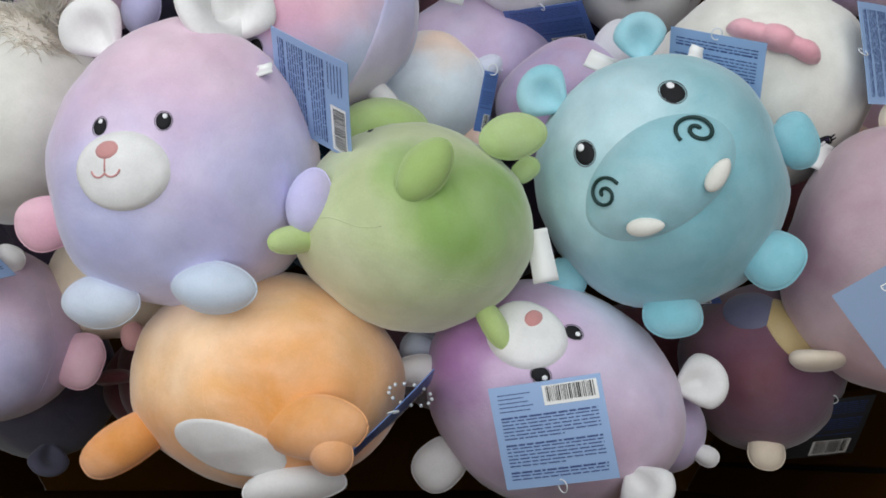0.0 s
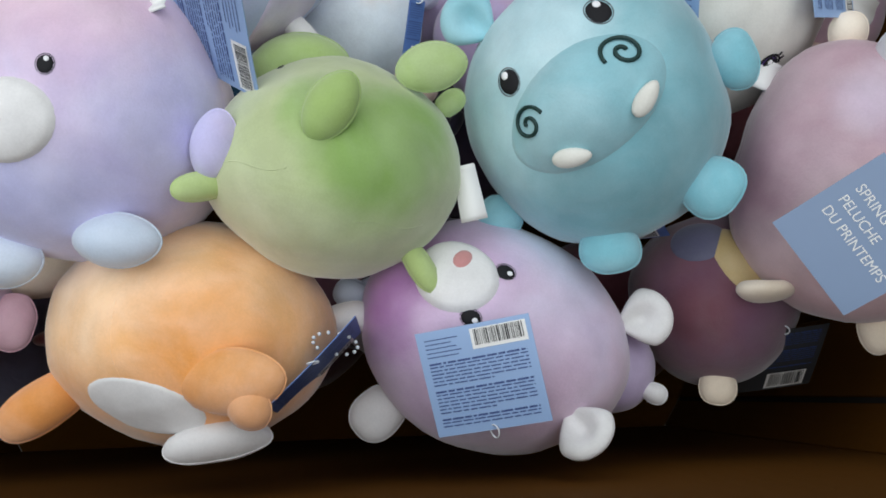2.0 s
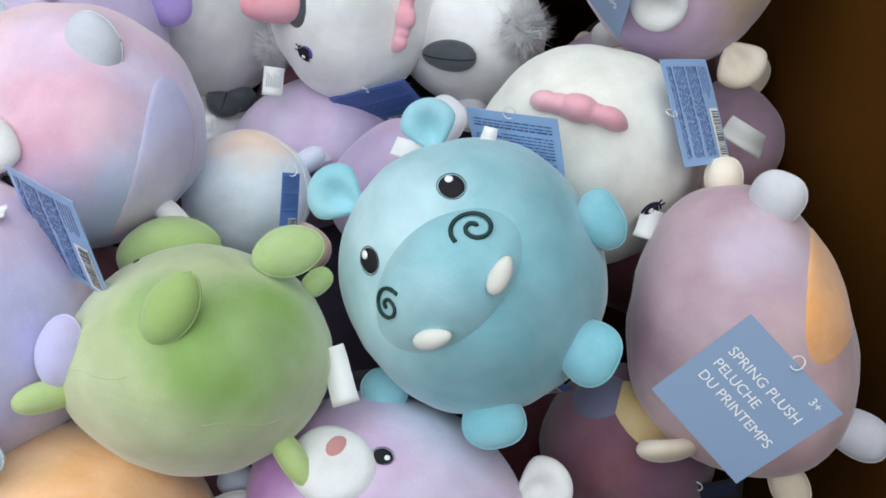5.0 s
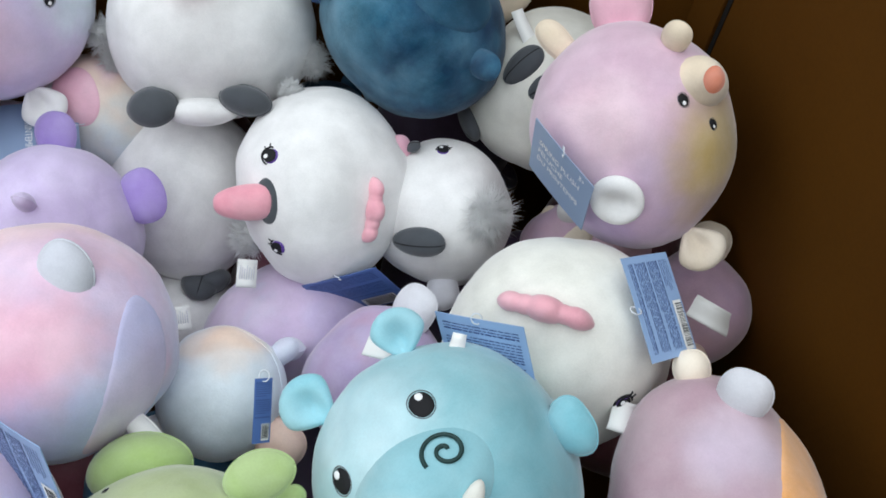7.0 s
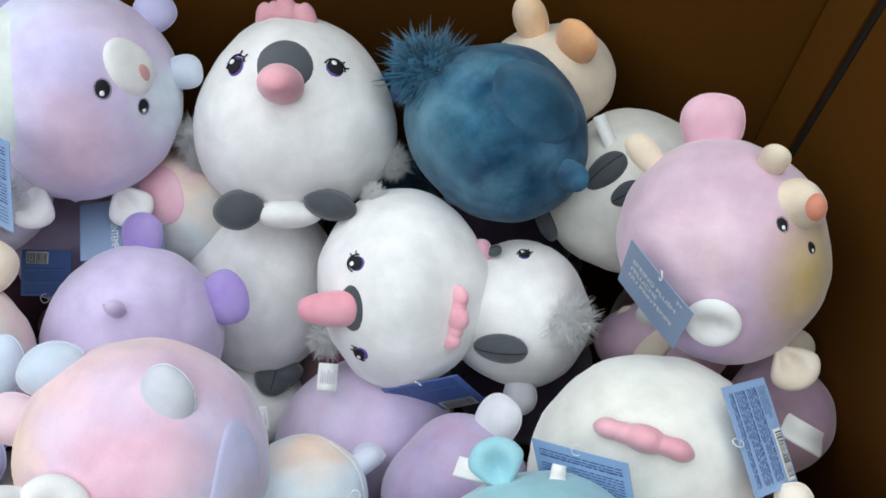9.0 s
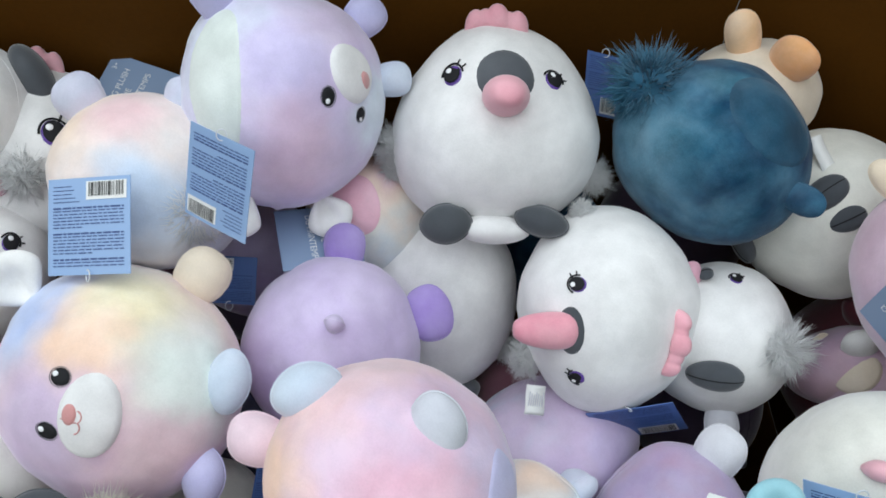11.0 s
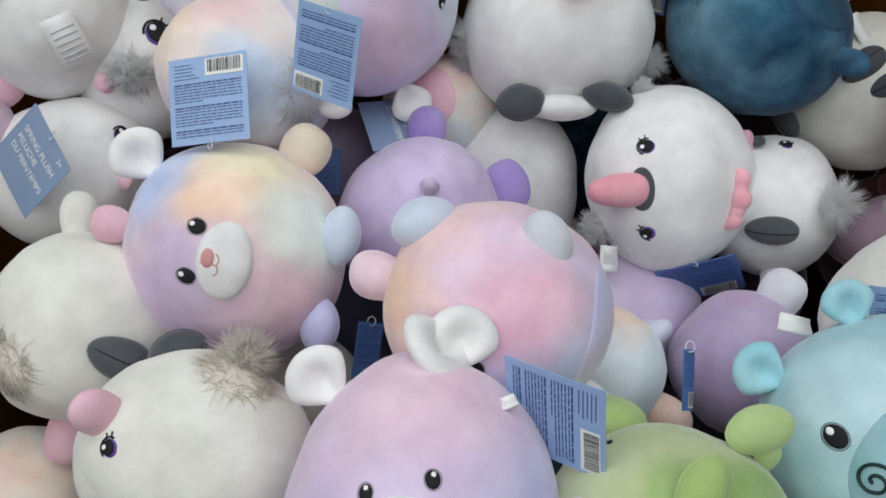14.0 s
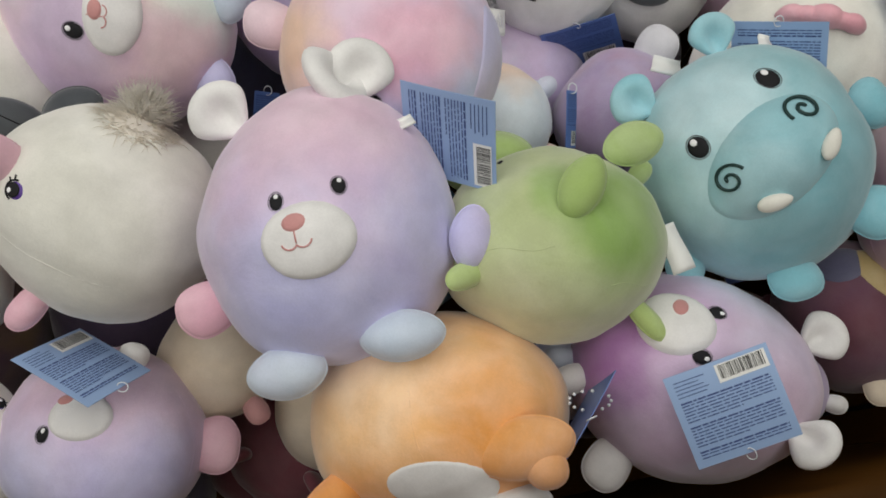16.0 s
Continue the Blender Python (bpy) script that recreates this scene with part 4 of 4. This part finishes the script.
eye(tag_bear, -11, -7, -2, 0.007)
eye(tag_bear, 15, -14, -2, 0.007)
muzzle(tag_bear, -3, -25, 170, 0.026, 0.03)
nose(tag_bear, -9, -22, 167, 0.008, ROSE)
ear(tag_bear, -45, 57, -116, 0.021, WHITE)
ear(tag_bear, 51, 38, 142, 0.021, WHITE)
limb(tag_bear, 106, -34, 93, 0.039, 0.035, 0.019, WHITE)
limb(tag_bear, 89, -87, 68, 0.025, 0.021, 0.016, PALE_BLUE)
hang_tag_back(tag_bear, pose(0.069, 0.013, 0.820, -76, -17, 7), 0.072, 0.066, 0)

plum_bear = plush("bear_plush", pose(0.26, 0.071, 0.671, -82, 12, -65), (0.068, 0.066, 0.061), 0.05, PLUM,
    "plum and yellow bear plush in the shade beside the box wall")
ear(plum_bear, -6, 14, 64, 0.022, CREAM)
limb(plum_bear, 52, -29, 84, 0.027, 0.027, 0.018, CREAM)
patch(plum_bear, -54, 2, 72, 0.023, 0.023, BLUE_GREY)
patch(plum_bear, -29, 20, 90, 0.02, 0.034, YELLOW)
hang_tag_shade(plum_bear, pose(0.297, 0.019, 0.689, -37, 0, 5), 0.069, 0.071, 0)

mauve_bear = plush("bear_plush", pose(0.332, 0.139, 0.754, 75, 17, 177), (0.075, 0.073, 0.099), 0.1, MAUVE,
    "mauve and orange bear plush turned away beside the cardboard wall")
limb(mauve_bear, -135, 83, 131, 0.025, 0.025, 0.02, CREAM)
limb(mauve_bear, -134, 52, 121, 0.035, 0.034, 0.021, PALE_GREY)
limb(mauve_bear, -105, -43, 80, 0.035, 0.03, 0.016, PALE_GREY)
limb(mauve_bear, -131, -75, 53, 0.029, 0.024, 0.016, CREAM)
patch(mauve_bear, -118, 14, -45, 0.029, 0.07, ORANGE_DEEP)
hang_tag_front(mauve_bear, pose(0.296, 0.085, 0.845, -56, 7, -55), 0.071, 0.072, 0)

orchid_low = plush("bear_plush", pose(0.163, 0.02, 0.695, -75, -0.927, -6), (0.04, 0.039, 0.038), 0.05, PURPLE,
    "deep purple plush squeezed under its neighbours")
limb(orchid_low, 62, -18, 71, 0.017, 0.015, 0.013, WHITE)

egg_bird = plush("bird_plush", pose(0.258, 0.294, 0.722, -10, 0.364, -1.388), (0.09, 0.082, 0.09), 0.06, CREAM_WHITE,
    "white bird plush with a pink comb seen from above")
comb(egg_bird, -42, 70, 12, 0.072, 0.018)
eye_bird(egg_bird, 21, 19, -11, 0.008)
ribbon(egg_bird, pose(0.028, -0.082, 0.03, -64, 11, -22), 0.009, 0.011)
hang_tag_back(egg_bird, pose(0.320, 0.283, 0.802, -74, 33, 15), 0.050, 0.074, -90)
hang_tag_back(egg_bird, pose(0.195, 0.261, 0.803, -29, -29, -31), 0.071, 0.071, 180)

snout_bear = plush("bear_plush", pose(0.344, 0.435, 0.775, -122, 30, 172), (0.081, 0.079, 0.091), 0.05, PINK_GOLD,
    "dusty pink bear plush with a cream snout against the wall")
eye(snout_bear, -45, -10, -2, 0.006)
eye(snout_bear, -61, 5, 4, 0.005)
pad(snout_bear, pose(-0.065, -0.032, -0.024, -180, -35, 150), 0.021, 0.019, 0.016, CREAM)
pad(snout_bear, pose(-0.079, -0.062, -0.022, -180, -25, 150), 0.007, 0.009, 0.004, RUST)
ear(snout_bear, 5, 26, 55, 0.021, WHITE, True)
ear(snout_bear, -75, 71, -119, 0.02, CREAM)
limb(snout_bear, 67, -66, 82, 0.036, 0.022, 0.016, CREAM)
limb(snout_bear, -85, -79, -72, 0.043, 0.048, 0.027, PINK)
limb(snout_bear, -57, -39, -60, 0.023, 0.021, 0.016, CREAM)
hang_tag_front(snout_bear, pose(0.271, 0.393, 0.806, -1, -1, -66), 0.069, 0.066, 0)

hidden_pink = plush("bear_plush", pose(0.337, 0.419, 0.602, -63, -25, 0.253), (0.049, 0.048, 0.047), 0.05, PINK_GREY,
    "pink and cream plush half hidden under other toys")
eye(hidden_pink, -34, 39, 41, 0.005)
muzzle(hidden_pink, -14, 20, 24, 0.022, 0.018, CREAM)
limb(hidden_pink, -66, 51, -101, 0.022, 0.02, 0.015, CREAM)

tuft_bird = plush("bird_plush", pose(0.187, 0.455, 0.65, -141, 11, -159), (0.068, 0.066, 0.074), 0.05, WHITE,
    "white bird plush on its head with grey feet up")
foot(tuft_bird, 26, -14, 155, 0.024, 0.014)
fluff(tuft_bird, -28, -4, -138, 0.03, WHITE_FUR)
eye_bird(tuft_bird, -61, -59, 104, 0.007)
foot(tuft_bird, -48, -80, 117, 0.007, 0.007)
limb(tuft_bird, 38, 35, 148, 0.032, 0.03, 0.021, PALE_GREY)
limb(tuft_bird, 21, -87, 20, 0.021, 0.021, 0.016, PINK)

side_bird = plush("bird_plush", pose(0.085, 0.479, 0.69, -92, 12, -101), (0.089, 0.078, 0.077), 0.06, WHITE,
    "white bird plush lying on its side with pink beak and comb")
eye_bird(side_bird, -2, -26, 161, 0.008)
eye_bird(side_bird, 53, -21, -145, 0.0075)
beak(side_bird, 25, -29, 6, 0.021, 0.013, 0.006, 58, 1.25)
comb(side_bird, 32, 40, 170, 0.058, 0.015)
fluff(side_bird, 97, -57, 91, 0.021, WHITE_FUR)
satin_label(side_bird, pose(0.012, 0.402, 0.694, -60, 18, -6), 0.0085, 0.012)
fluff(side_bird, -63, -22, -88, 0.014, WHITE_FUR)
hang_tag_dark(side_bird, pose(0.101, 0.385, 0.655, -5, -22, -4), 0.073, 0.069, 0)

king_bird = plush("bird_plush", pose(0.006, 0.642, 0.743, -58, 2.133, -6), (0.093, 0.09, 0.095), 0.14, WHITE,
    "white bird plush sitting up with purple eyes and hooked pink beak")
eye_bird(king_bird, -29, 24, 16, 0.01)
eye_bird(king_bird, 34, 23, -25, 0.01)
beak(king_bird, 3, 24, -4, 0.026, 0.026, 0.02, 14, 1.0)
comb(king_bird, -3, 68, -0, 0.057, 0.018)
pad(king_bird, pose(-0.043, -0.063, -0.083, -6, -6, -1.371), 0.022, 0.017, 0.012, GREY)
pad(king_bird, pose(0.037, -0.065, -0.08, -6, 14, -3.493), 0.023, 0.013, 0.012, GREY)
pad(king_bird, pose(-0.004, -0.056, -0.088, 0, 2, -2), 0.032, 0.012, 0.014, WHITE)
fluff(king_bird, -82, -10, -92, 0.023, WHITE_FUR)
fluff(king_bird, 84, -27, 90, 0.021, WHITE_FUR)
fluff(king_bird, -83, -23, -90, 0.016, WHITE_FUR)

back_bird = plush("bird_plush", pose(-0.059, 0.533, 0.615, 116, 1.301, -9), (0.077, 0.075, 0.088), 0.1, WHITE,
    "plain white bird plush lying face down")
foot(back_bird, 107, 70, -101, 0.02, 0.02)
fluff(back_bird, 92, 29, -97, 0.017, WHITE_FUR)

teal_bird = plush("ostrich_plush", pose(0.188, 0.592, 0.75, -69, 16, -41), (0.086, 0.084, 0.079), 0.02, TEAL_DARK,
    "dark teal plush with a fluffy pompom and its back turned up")
fluff(teal_bird, -65, 2, -107, 0.043, TEAL_DARK)
limb(teal_bird, 49, -2, 106, 0.038, 0.024, 0.015, TEAL_DARK)
patch(teal_bird, 12, 25, 90, 0.04, 0.05, TEAL_DEEP)

horn_toy = plush("deer_plush", pose(0.253, 0.67, 0.718, -64, 1.301, -9), (0.06, 0.058, 0.052), 0.0, CREAM,
    "cream plush with peach ears behind the teal toy")
limb(horn_toy, -26, 41, -167, 0.047, 0.031, 0.021, ORANGE)
limb(horn_toy, 14, 17, 136, 0.044, 0.042, 0.023, ORANGE)

cream_bird = plush("bird_plush", pose(0.313, 0.56, 0.669, -131, 15, -152), (0.082, 0.08, 0.075), 0.05, CREAM_WHITE,
    "cream white bird plush with grey feet in the corner")
foot(cream_bird, 18, -43, -172, 0.022, 0.014)
foot(cream_bird, 14, -23, 175, 0.016, 0.011)
foot(cream_bird, 93, -21, 133, 0.022, 0.015)
ribbon(cream_bird, pose(-0.003, -0.043, -0.072, 159, -17, -174), 0.006, 0.021)

top_bear = plush("bear_plush", pose(-0.175, 0.652, 0.799, -119, -26, -176), (0.086, 0.083, 0.093), 0.08, LILAC_WHITE,
    "lilac and white bear plush turned head down at the back wall")
eye(top_bear, -10, 4, 6, 0.008)
eye(top_bear, -36, 9, 22, 0.007)
muzzle(top_bear, -25, -10, 133, 0.026, 0.022)
nose(top_bear, -31, -7, 131, 0.008, ROSE)
ear(top_bear, -83, 62, -83, 0.021, WHITE)
ear(top_bear, 73, 68, 112, 0.021, WHITE)
limb(top_bear, 64, -42, 57, 0.046, 0.032, 0.019, LAVENDER)
limb(top_bear, -60, -48, -68, 0.034, 0.034, 0.021, LAVENDER)
limb(top_bear, -64, -14, -77, 0.031, 0.029, 0.019, PALE_BLUE)
patch(top_bear, 53, -1, -176, 0.029, 0.077, PALE_GREEN)
hang_tag_back(top_bear, pose(-0.209, 0.537, 0.861, -38, -9, -38), 0.063, 0.073, 180)

purple_bear = plush("bear_plush", pose(-0.153, 0.465, 0.695, 52, 6, 121), (0.078, 0.076, 0.081), 0.05, PURPLE,
    "purple plush with violet round ears turned away")
limb(purple_bear, -43, 55, 64, 0.037, 0.048, 0.016, VIOLET)
limb(purple_bear, 101, 55, -63, 0.037, 0.035, 0.019, VIOLET)
limb(purple_bear, -158, 37, -151, 0.026, 0.016, 0.014, PURPLE)

rainbow_bear = plush("bear_plush", pose(-0.313, 0.433, 0.751, -76, -34, 59), (0.093, 0.09, 0.095), 0.04, RAINBOW,
    "rainbow tie-dye bear plush lying on its side")
eye(rainbow_bear, 19, 8, -1, 0.008)
eye(rainbow_bear, -5, 6, 2, 0.008)
muzzle(rainbow_bear, 7, -9, 8, 0.033, 0.022)
nose(rainbow_bear, 7, -2, 8, 0.008, ROSE)
mouth(rainbow_bear, 5, -5, 8, 0.007)
ear(rainbow_bear, 72, 57, 126, 0.025, WHITE)
limb(rainbow_bear, -6, 70, -158, 0.029, 0.03, 0.021, PINK)
limb(rainbow_bear, 102, -17, 100, 0.041, 0.042, 0.025, CREAM)
pad(rainbow_bear, pose(0.047, -0.037, -0.087, -0, 80, 10), 0.016, 0.024, 0.012, PALE_BLUE)
pad(rainbow_bear, pose(-0.029, -0.041, -0.092, -0, 77, 10), 0.016, 0.023, 0.012, LAVENDER)
hang_tag_back(rainbow_bear, pose(-0.307, 0.520, 0.847, -66, -12, -10), 0.070, 0.071, 0)

pink_bear = plush("bear_plush", pose(-0.105, 0.324, 0.792, -130, -16, 158), (0.085, 0.082, 0.085), 0.06, PINK_DYE,
    "pink tie-dye bear plush lying face down")
eye(pink_bear, 9, 10, -1, 0.007)
ear(pink_bear, 25, 1, 154, 0.029, WHITE)
pad(pink_bear, pose(0.075, -0.01, -0.053, 160, 40, 172), 0.024, 0.018, 0.015, PALE_BLUE)
pad(pink_bear, pose(-0.008, -0.038, -0.074, 162, 33, 175), 0.018, 0.023, 0.013, PALE_GREY)
limb(pink_bear, 92, 0, 110, 0.038, 0.036, 0.026, PALE_PINK)
limb(pink_bear, -64, 13, -112, 0.039, 0.017, 0.015, WHITE)
patch(pink_bear, -56, -8, 174, 0.026, 0.087, LAVENDER)

pastel_bear = plush("bear_plush", pose(-0.293, 0.602, 0.775, 51, 5, 146), (0.082, 0.08, 0.073), 0.05, PASTEL,
    "pale rainbow bear plush with a furry belly and two tags")
limb(pastel_bear, 124, 39, -83, 0.036, 0.04, 0.021, PALE_BLUE)
limb(pastel_bear, -95, 75, 127, 0.031, 0.041, 0.021, PALE_BLUE)
fluffpatch(pastel_bear, -109, 2, 83, 0.032, WHITE_FUR)

lash_bird = plush("bird_plush", pose(-0.404, 0.667, 0.734, -64, 3.426, 15), (0.073, 0.071, 0.076), 0.05, WHITE,
    "white bird plush with purple eyes behind a rainbow bear")
eye_bird(lash_bird, 17, 0, -1, 0.012)
fluff(lash_bird, -10, -20, -88, 0.027, WHITE_FUR)
limb(lash_bird, -29, -20, -93, 0.023, 0.019, 0.017, PINK)
comb(lash_bird, 34, 68, -47, 0.045, 0.019)

label_bird = plush("bird_plush", pose(-0.465, 0.67, 0.803, 65, 10, -160), (0.073, 0.071, 0.067), 0.05, WHITE,
    "white bird plush face down showing its care label")
foot(label_bird, -80, -1, 103, 0.03, 0.024)
label(label_bird, -164, -43, -0, 0.014, 0.025, WHITE)
limb(label_bird, 169, 11, -144, 0.021, 0.021, 0.016, WHITE)

tag_bird = plush("bird_plush", pose(-0.478, 0.555, 0.722, -73, 54, -57), (0.069, 0.067, 0.08), 0.05, WHITE,
    "white bird plush with a blue tag on its cheek")
eye_bird(tag_bird, -27, 61, 43, 0.009)
limb(tag_bird, 19, 38, 109, 0.016, 0.016, 0.011, PINK)
hang_tag_front(tag_bird, pose(-0.473, 0.516, 0.802, -55, 13, -66), 0.069, 0.071, 0)

edge_pink = plush("bear_plush", pose(-0.547, 0.559, 0.769, -63, 3.409, -7), (0.041, 0.039, 0.061), 0.05, PINK_GREY,
    "pale pink plush half out of sight")
limb(edge_pink, 94, -17, 89, 0.048, 0.046, 0.03, PINK)
limb(edge_pink, 107, 64, 103, 0.036, 0.041, 0.025, PINK)

cow_bird = plush("bird_plush", pose(-0.448, 0.386, 0.735, 102, 32, -62), (0.082, 0.08, 0.079), 0.05, CREAM_WHITE,
    "white bird plush on its face with grey feet showing")
foot(cow_bird, 153, -27, -162, 0.029, 0.017)
pad(cow_bird, pose(0.051, 0.085, -0.083, 180, 78, 10), 0.023, 0.015, 0.011, GREY)
limb(cow_bird, 122, 4, -118, 0.043, 0.036, 0.024, PINK)
limb(cow_bird, 111, 35, -121, 0.043, 0.034, 0.024, PINK)
limb(cow_bird, -86, -32, 111, 0.043, 0.029, 0.017, CREAM_WHITE)
patch(cow_bird, -175, 30, 171, 0.022, 0.02, BEIGE)
fluffpatch(cow_bird, -175, 30, 171, 0.031, BEIGE_FUR)

left_bird = plush("bird_plush", pose(-0.336, 0.25, 0.772, -80, 54, 57), (0.08, 0.078, 0.089), 0.04, CREAM_WHITE,
    "white bird plush lying sideways with a furry tuft")
eye_bird(left_bird, -73, 20, 1, 0.007)
fluff(left_bird, 19, 9, 112, 0.03, IVORY_FUR)
patch(left_bird, 0, 3, 115, 0.024, 0.022, BEIGE)
fluffpatch(left_bird, 0, 2, 115, 0.036, BEIGE_FUR)
seamline(left_bird, -8, -22, 8, 0.003, 0.06)
limb(left_bird, -64, 34, -177, 0.038, 0.03, 0.021, PINK)
limb(left_bird, -140, 2, -111, 0.034, 0.022, 0.019, PINK)
foot(left_bird, 19, 9, 82, 0.013, 0.013)

low_bear = plush("bear_plush", pose(-0.388, 0.1, 0.662, -72, -24, -29), (0.081, 0.079, 0.077), 0.06, LAVENDER,
    "lilac bear plush low in the heap under a tag")
eye(low_bear, 8, 11, 4, 0.007)
muzzle(low_bear, 26, 25, 9, 0.026, 0.02)
nose(low_bear, 14, 32, 15, 0.007, ROSE)
limb(low_bear, 117, 5, 76, 0.037, 0.047, 0.023, PINK)
limb(low_bear, 134, 37, 78, 0.028, 0.028, 0.021, PINK)
limb(low_bear, 60, 65, 162, 0.023, 0.023, 0.017, WHITE)
hang_tag_back(low_bear, pose(-0.369, 0.143, 0.756, -97, 54, 43), 0.069, 0.068, 0)

edge_bird = plush("bird_plush", pose(-0.491, 0.114, 0.675, -73, 16, -6), (0.047, 0.046, 0.059), 0.05, CREAM_WHITE,
    "white bird plush at the rim of the heap")
eye_bird(edge_bird, 48, 39, -52, 0.006)
fluff(edge_bird, 88, -37, 73, 0.014, WHITE_FUR)

crest_bear = plush("bear_plush", pose(-0.519, 0.266, 0.658, -66, -2, 3.601), (0.062, 0.06, 0.064), 0.05, RAINBOW_PALE,
    "pale tie-dye plush with a pink scalloped crest")
comb(crest_bear, 21, -27, -28, 0.069, 0.03)

seam_bear = plush("bear_plush", pose(0.025, 0.383, 0.589, 64, 11, -159), (0.087, 0.085, 0.068), 0.05, LILAC_PINK,
    "lilac and pink plush below the side-lying bird")
limb(seam_bear, -173, -6, -28, 0.038, 0.029, 0.02, PALE_BLUE)
seamline(seam_bear, 171, 41, -47, 0.004, 0.06)

pale_bear = plush("bear_plush", pose(-0.014, 0.3, 0.694, 72, 4.323, -167), (0.049, 0.047, 0.053), 0.05, SKY_PEACH,
    "pale rainbow plush sunk between two bears")
limb(pale_bear, -83, 11, 96, 0.03, 0.018, 0.016, PALE_BLUE)
limb(pale_bear, -105, -58, 68, 0.041, 0.034, 0.027, PEACH)
limb(pale_bear, 106, -4, -95, 0.05, 0.016, 0.014, WHITE)

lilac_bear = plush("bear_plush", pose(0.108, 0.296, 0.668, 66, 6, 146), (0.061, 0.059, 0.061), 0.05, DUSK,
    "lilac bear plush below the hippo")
limb(lilac_bear, -109, 80, 106, 0.041, 0.038, 0.024, PALE_GREY)
ribbon(lilac_bear, pose(-0.025, 0.087, 0.045, 0, -6, -160), 0.013, 0.007)

gap_bird = plush("bird_plush", pose(-0.093, 0.431, 0.547, 63, -3.023, 174), (0.065, 0.063, 0.047), 0.05, WHITE,
    "white bird plush deep in a gap")
foot(gap_bird, -139, 43, 57, 0.021, 0.018)
satin_label(gap_bird, pose(-0.057, 0.385, 0.656, -66, 14, 4), 0.0085, 0.011)

mint_bear = plush("bear_plush", pose(-0.118, 0.602, 0.678, 66, -10, 153), (0.06, 0.058, 0.057), 0.05, RAINBOW_PALE,
    "mint and pink plush behind the bear's ears")
patch(mint_bear, 174, 4, 40, 0.022, 0.033, PINK)
hang_tag_front(mint_bear, pose(-0.159, 0.556, 0.729, -101, 14, 7), 0.070, 0.068, -90)

violet_low = plush("bear_plush", pose(-0.251, 0.613, 0.599, 64, -1.301, 171), (0.071, 0.069, 0.065), 0.05, PURPLE,
    "purple plush deep below a tag")
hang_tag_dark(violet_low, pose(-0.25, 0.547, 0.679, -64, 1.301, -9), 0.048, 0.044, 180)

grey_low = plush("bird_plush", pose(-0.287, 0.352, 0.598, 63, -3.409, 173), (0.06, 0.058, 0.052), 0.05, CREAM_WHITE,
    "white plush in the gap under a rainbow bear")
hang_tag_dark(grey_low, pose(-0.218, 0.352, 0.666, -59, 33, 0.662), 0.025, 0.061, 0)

cream_low = plush("bear_plush", pose(-0.296, 0.151, 0.624, 74, 2.859, 168), (0.056, 0.054, 0.053), 0.05, CREAM,
    "cream plush under the lavender bear")
limb(cream_low, -126, -41, 45, 0.025, 0.02, 0.015, ROSE)

tan_low = plush("deer_plush", pose(-0.211, 0.096, 0.586, 74, 2.859, 168), (0.048, 0.046, 0.058), 0.05, CREAM,
    "tan plush in the shade of the orange toy")

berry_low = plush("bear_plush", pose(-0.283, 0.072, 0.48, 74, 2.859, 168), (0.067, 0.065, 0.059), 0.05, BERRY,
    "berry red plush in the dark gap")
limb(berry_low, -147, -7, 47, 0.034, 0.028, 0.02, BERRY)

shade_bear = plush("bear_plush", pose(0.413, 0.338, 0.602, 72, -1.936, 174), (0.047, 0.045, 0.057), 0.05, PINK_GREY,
    "pink plush squeezed against the wall")
limb(shade_bear, 151, -42, -17, 0.031, 0.032, 0.023, PEACH)
limb(shade_bear, -126, 71, 108, 0.037, 0.038, 0.021, CREAM)
ribbon(shade_bear, pose(0.028, 0.12, -0.007, 0, 32, -180), 0.017, 0.01)

wing_bird = plush("bird_plush", pose(0.326, 0.431, 0.591, 72, -1.936, 174), (0.06, 0.058, 0.038), 0.05, PINK_GREY,
    "pink plush between two birds")
limb(wing_bird, 164, 25, -175, 0.033, 0.033, 0.022, WHITE)

cyan_low = plush("bear_plush", pose(0.002, 0.074, 0.619, -75, -0.927, -6), (0.043, 0.042, 0.038), 0.05, PALE_BLUE,
    "pale blue plush in a gap")
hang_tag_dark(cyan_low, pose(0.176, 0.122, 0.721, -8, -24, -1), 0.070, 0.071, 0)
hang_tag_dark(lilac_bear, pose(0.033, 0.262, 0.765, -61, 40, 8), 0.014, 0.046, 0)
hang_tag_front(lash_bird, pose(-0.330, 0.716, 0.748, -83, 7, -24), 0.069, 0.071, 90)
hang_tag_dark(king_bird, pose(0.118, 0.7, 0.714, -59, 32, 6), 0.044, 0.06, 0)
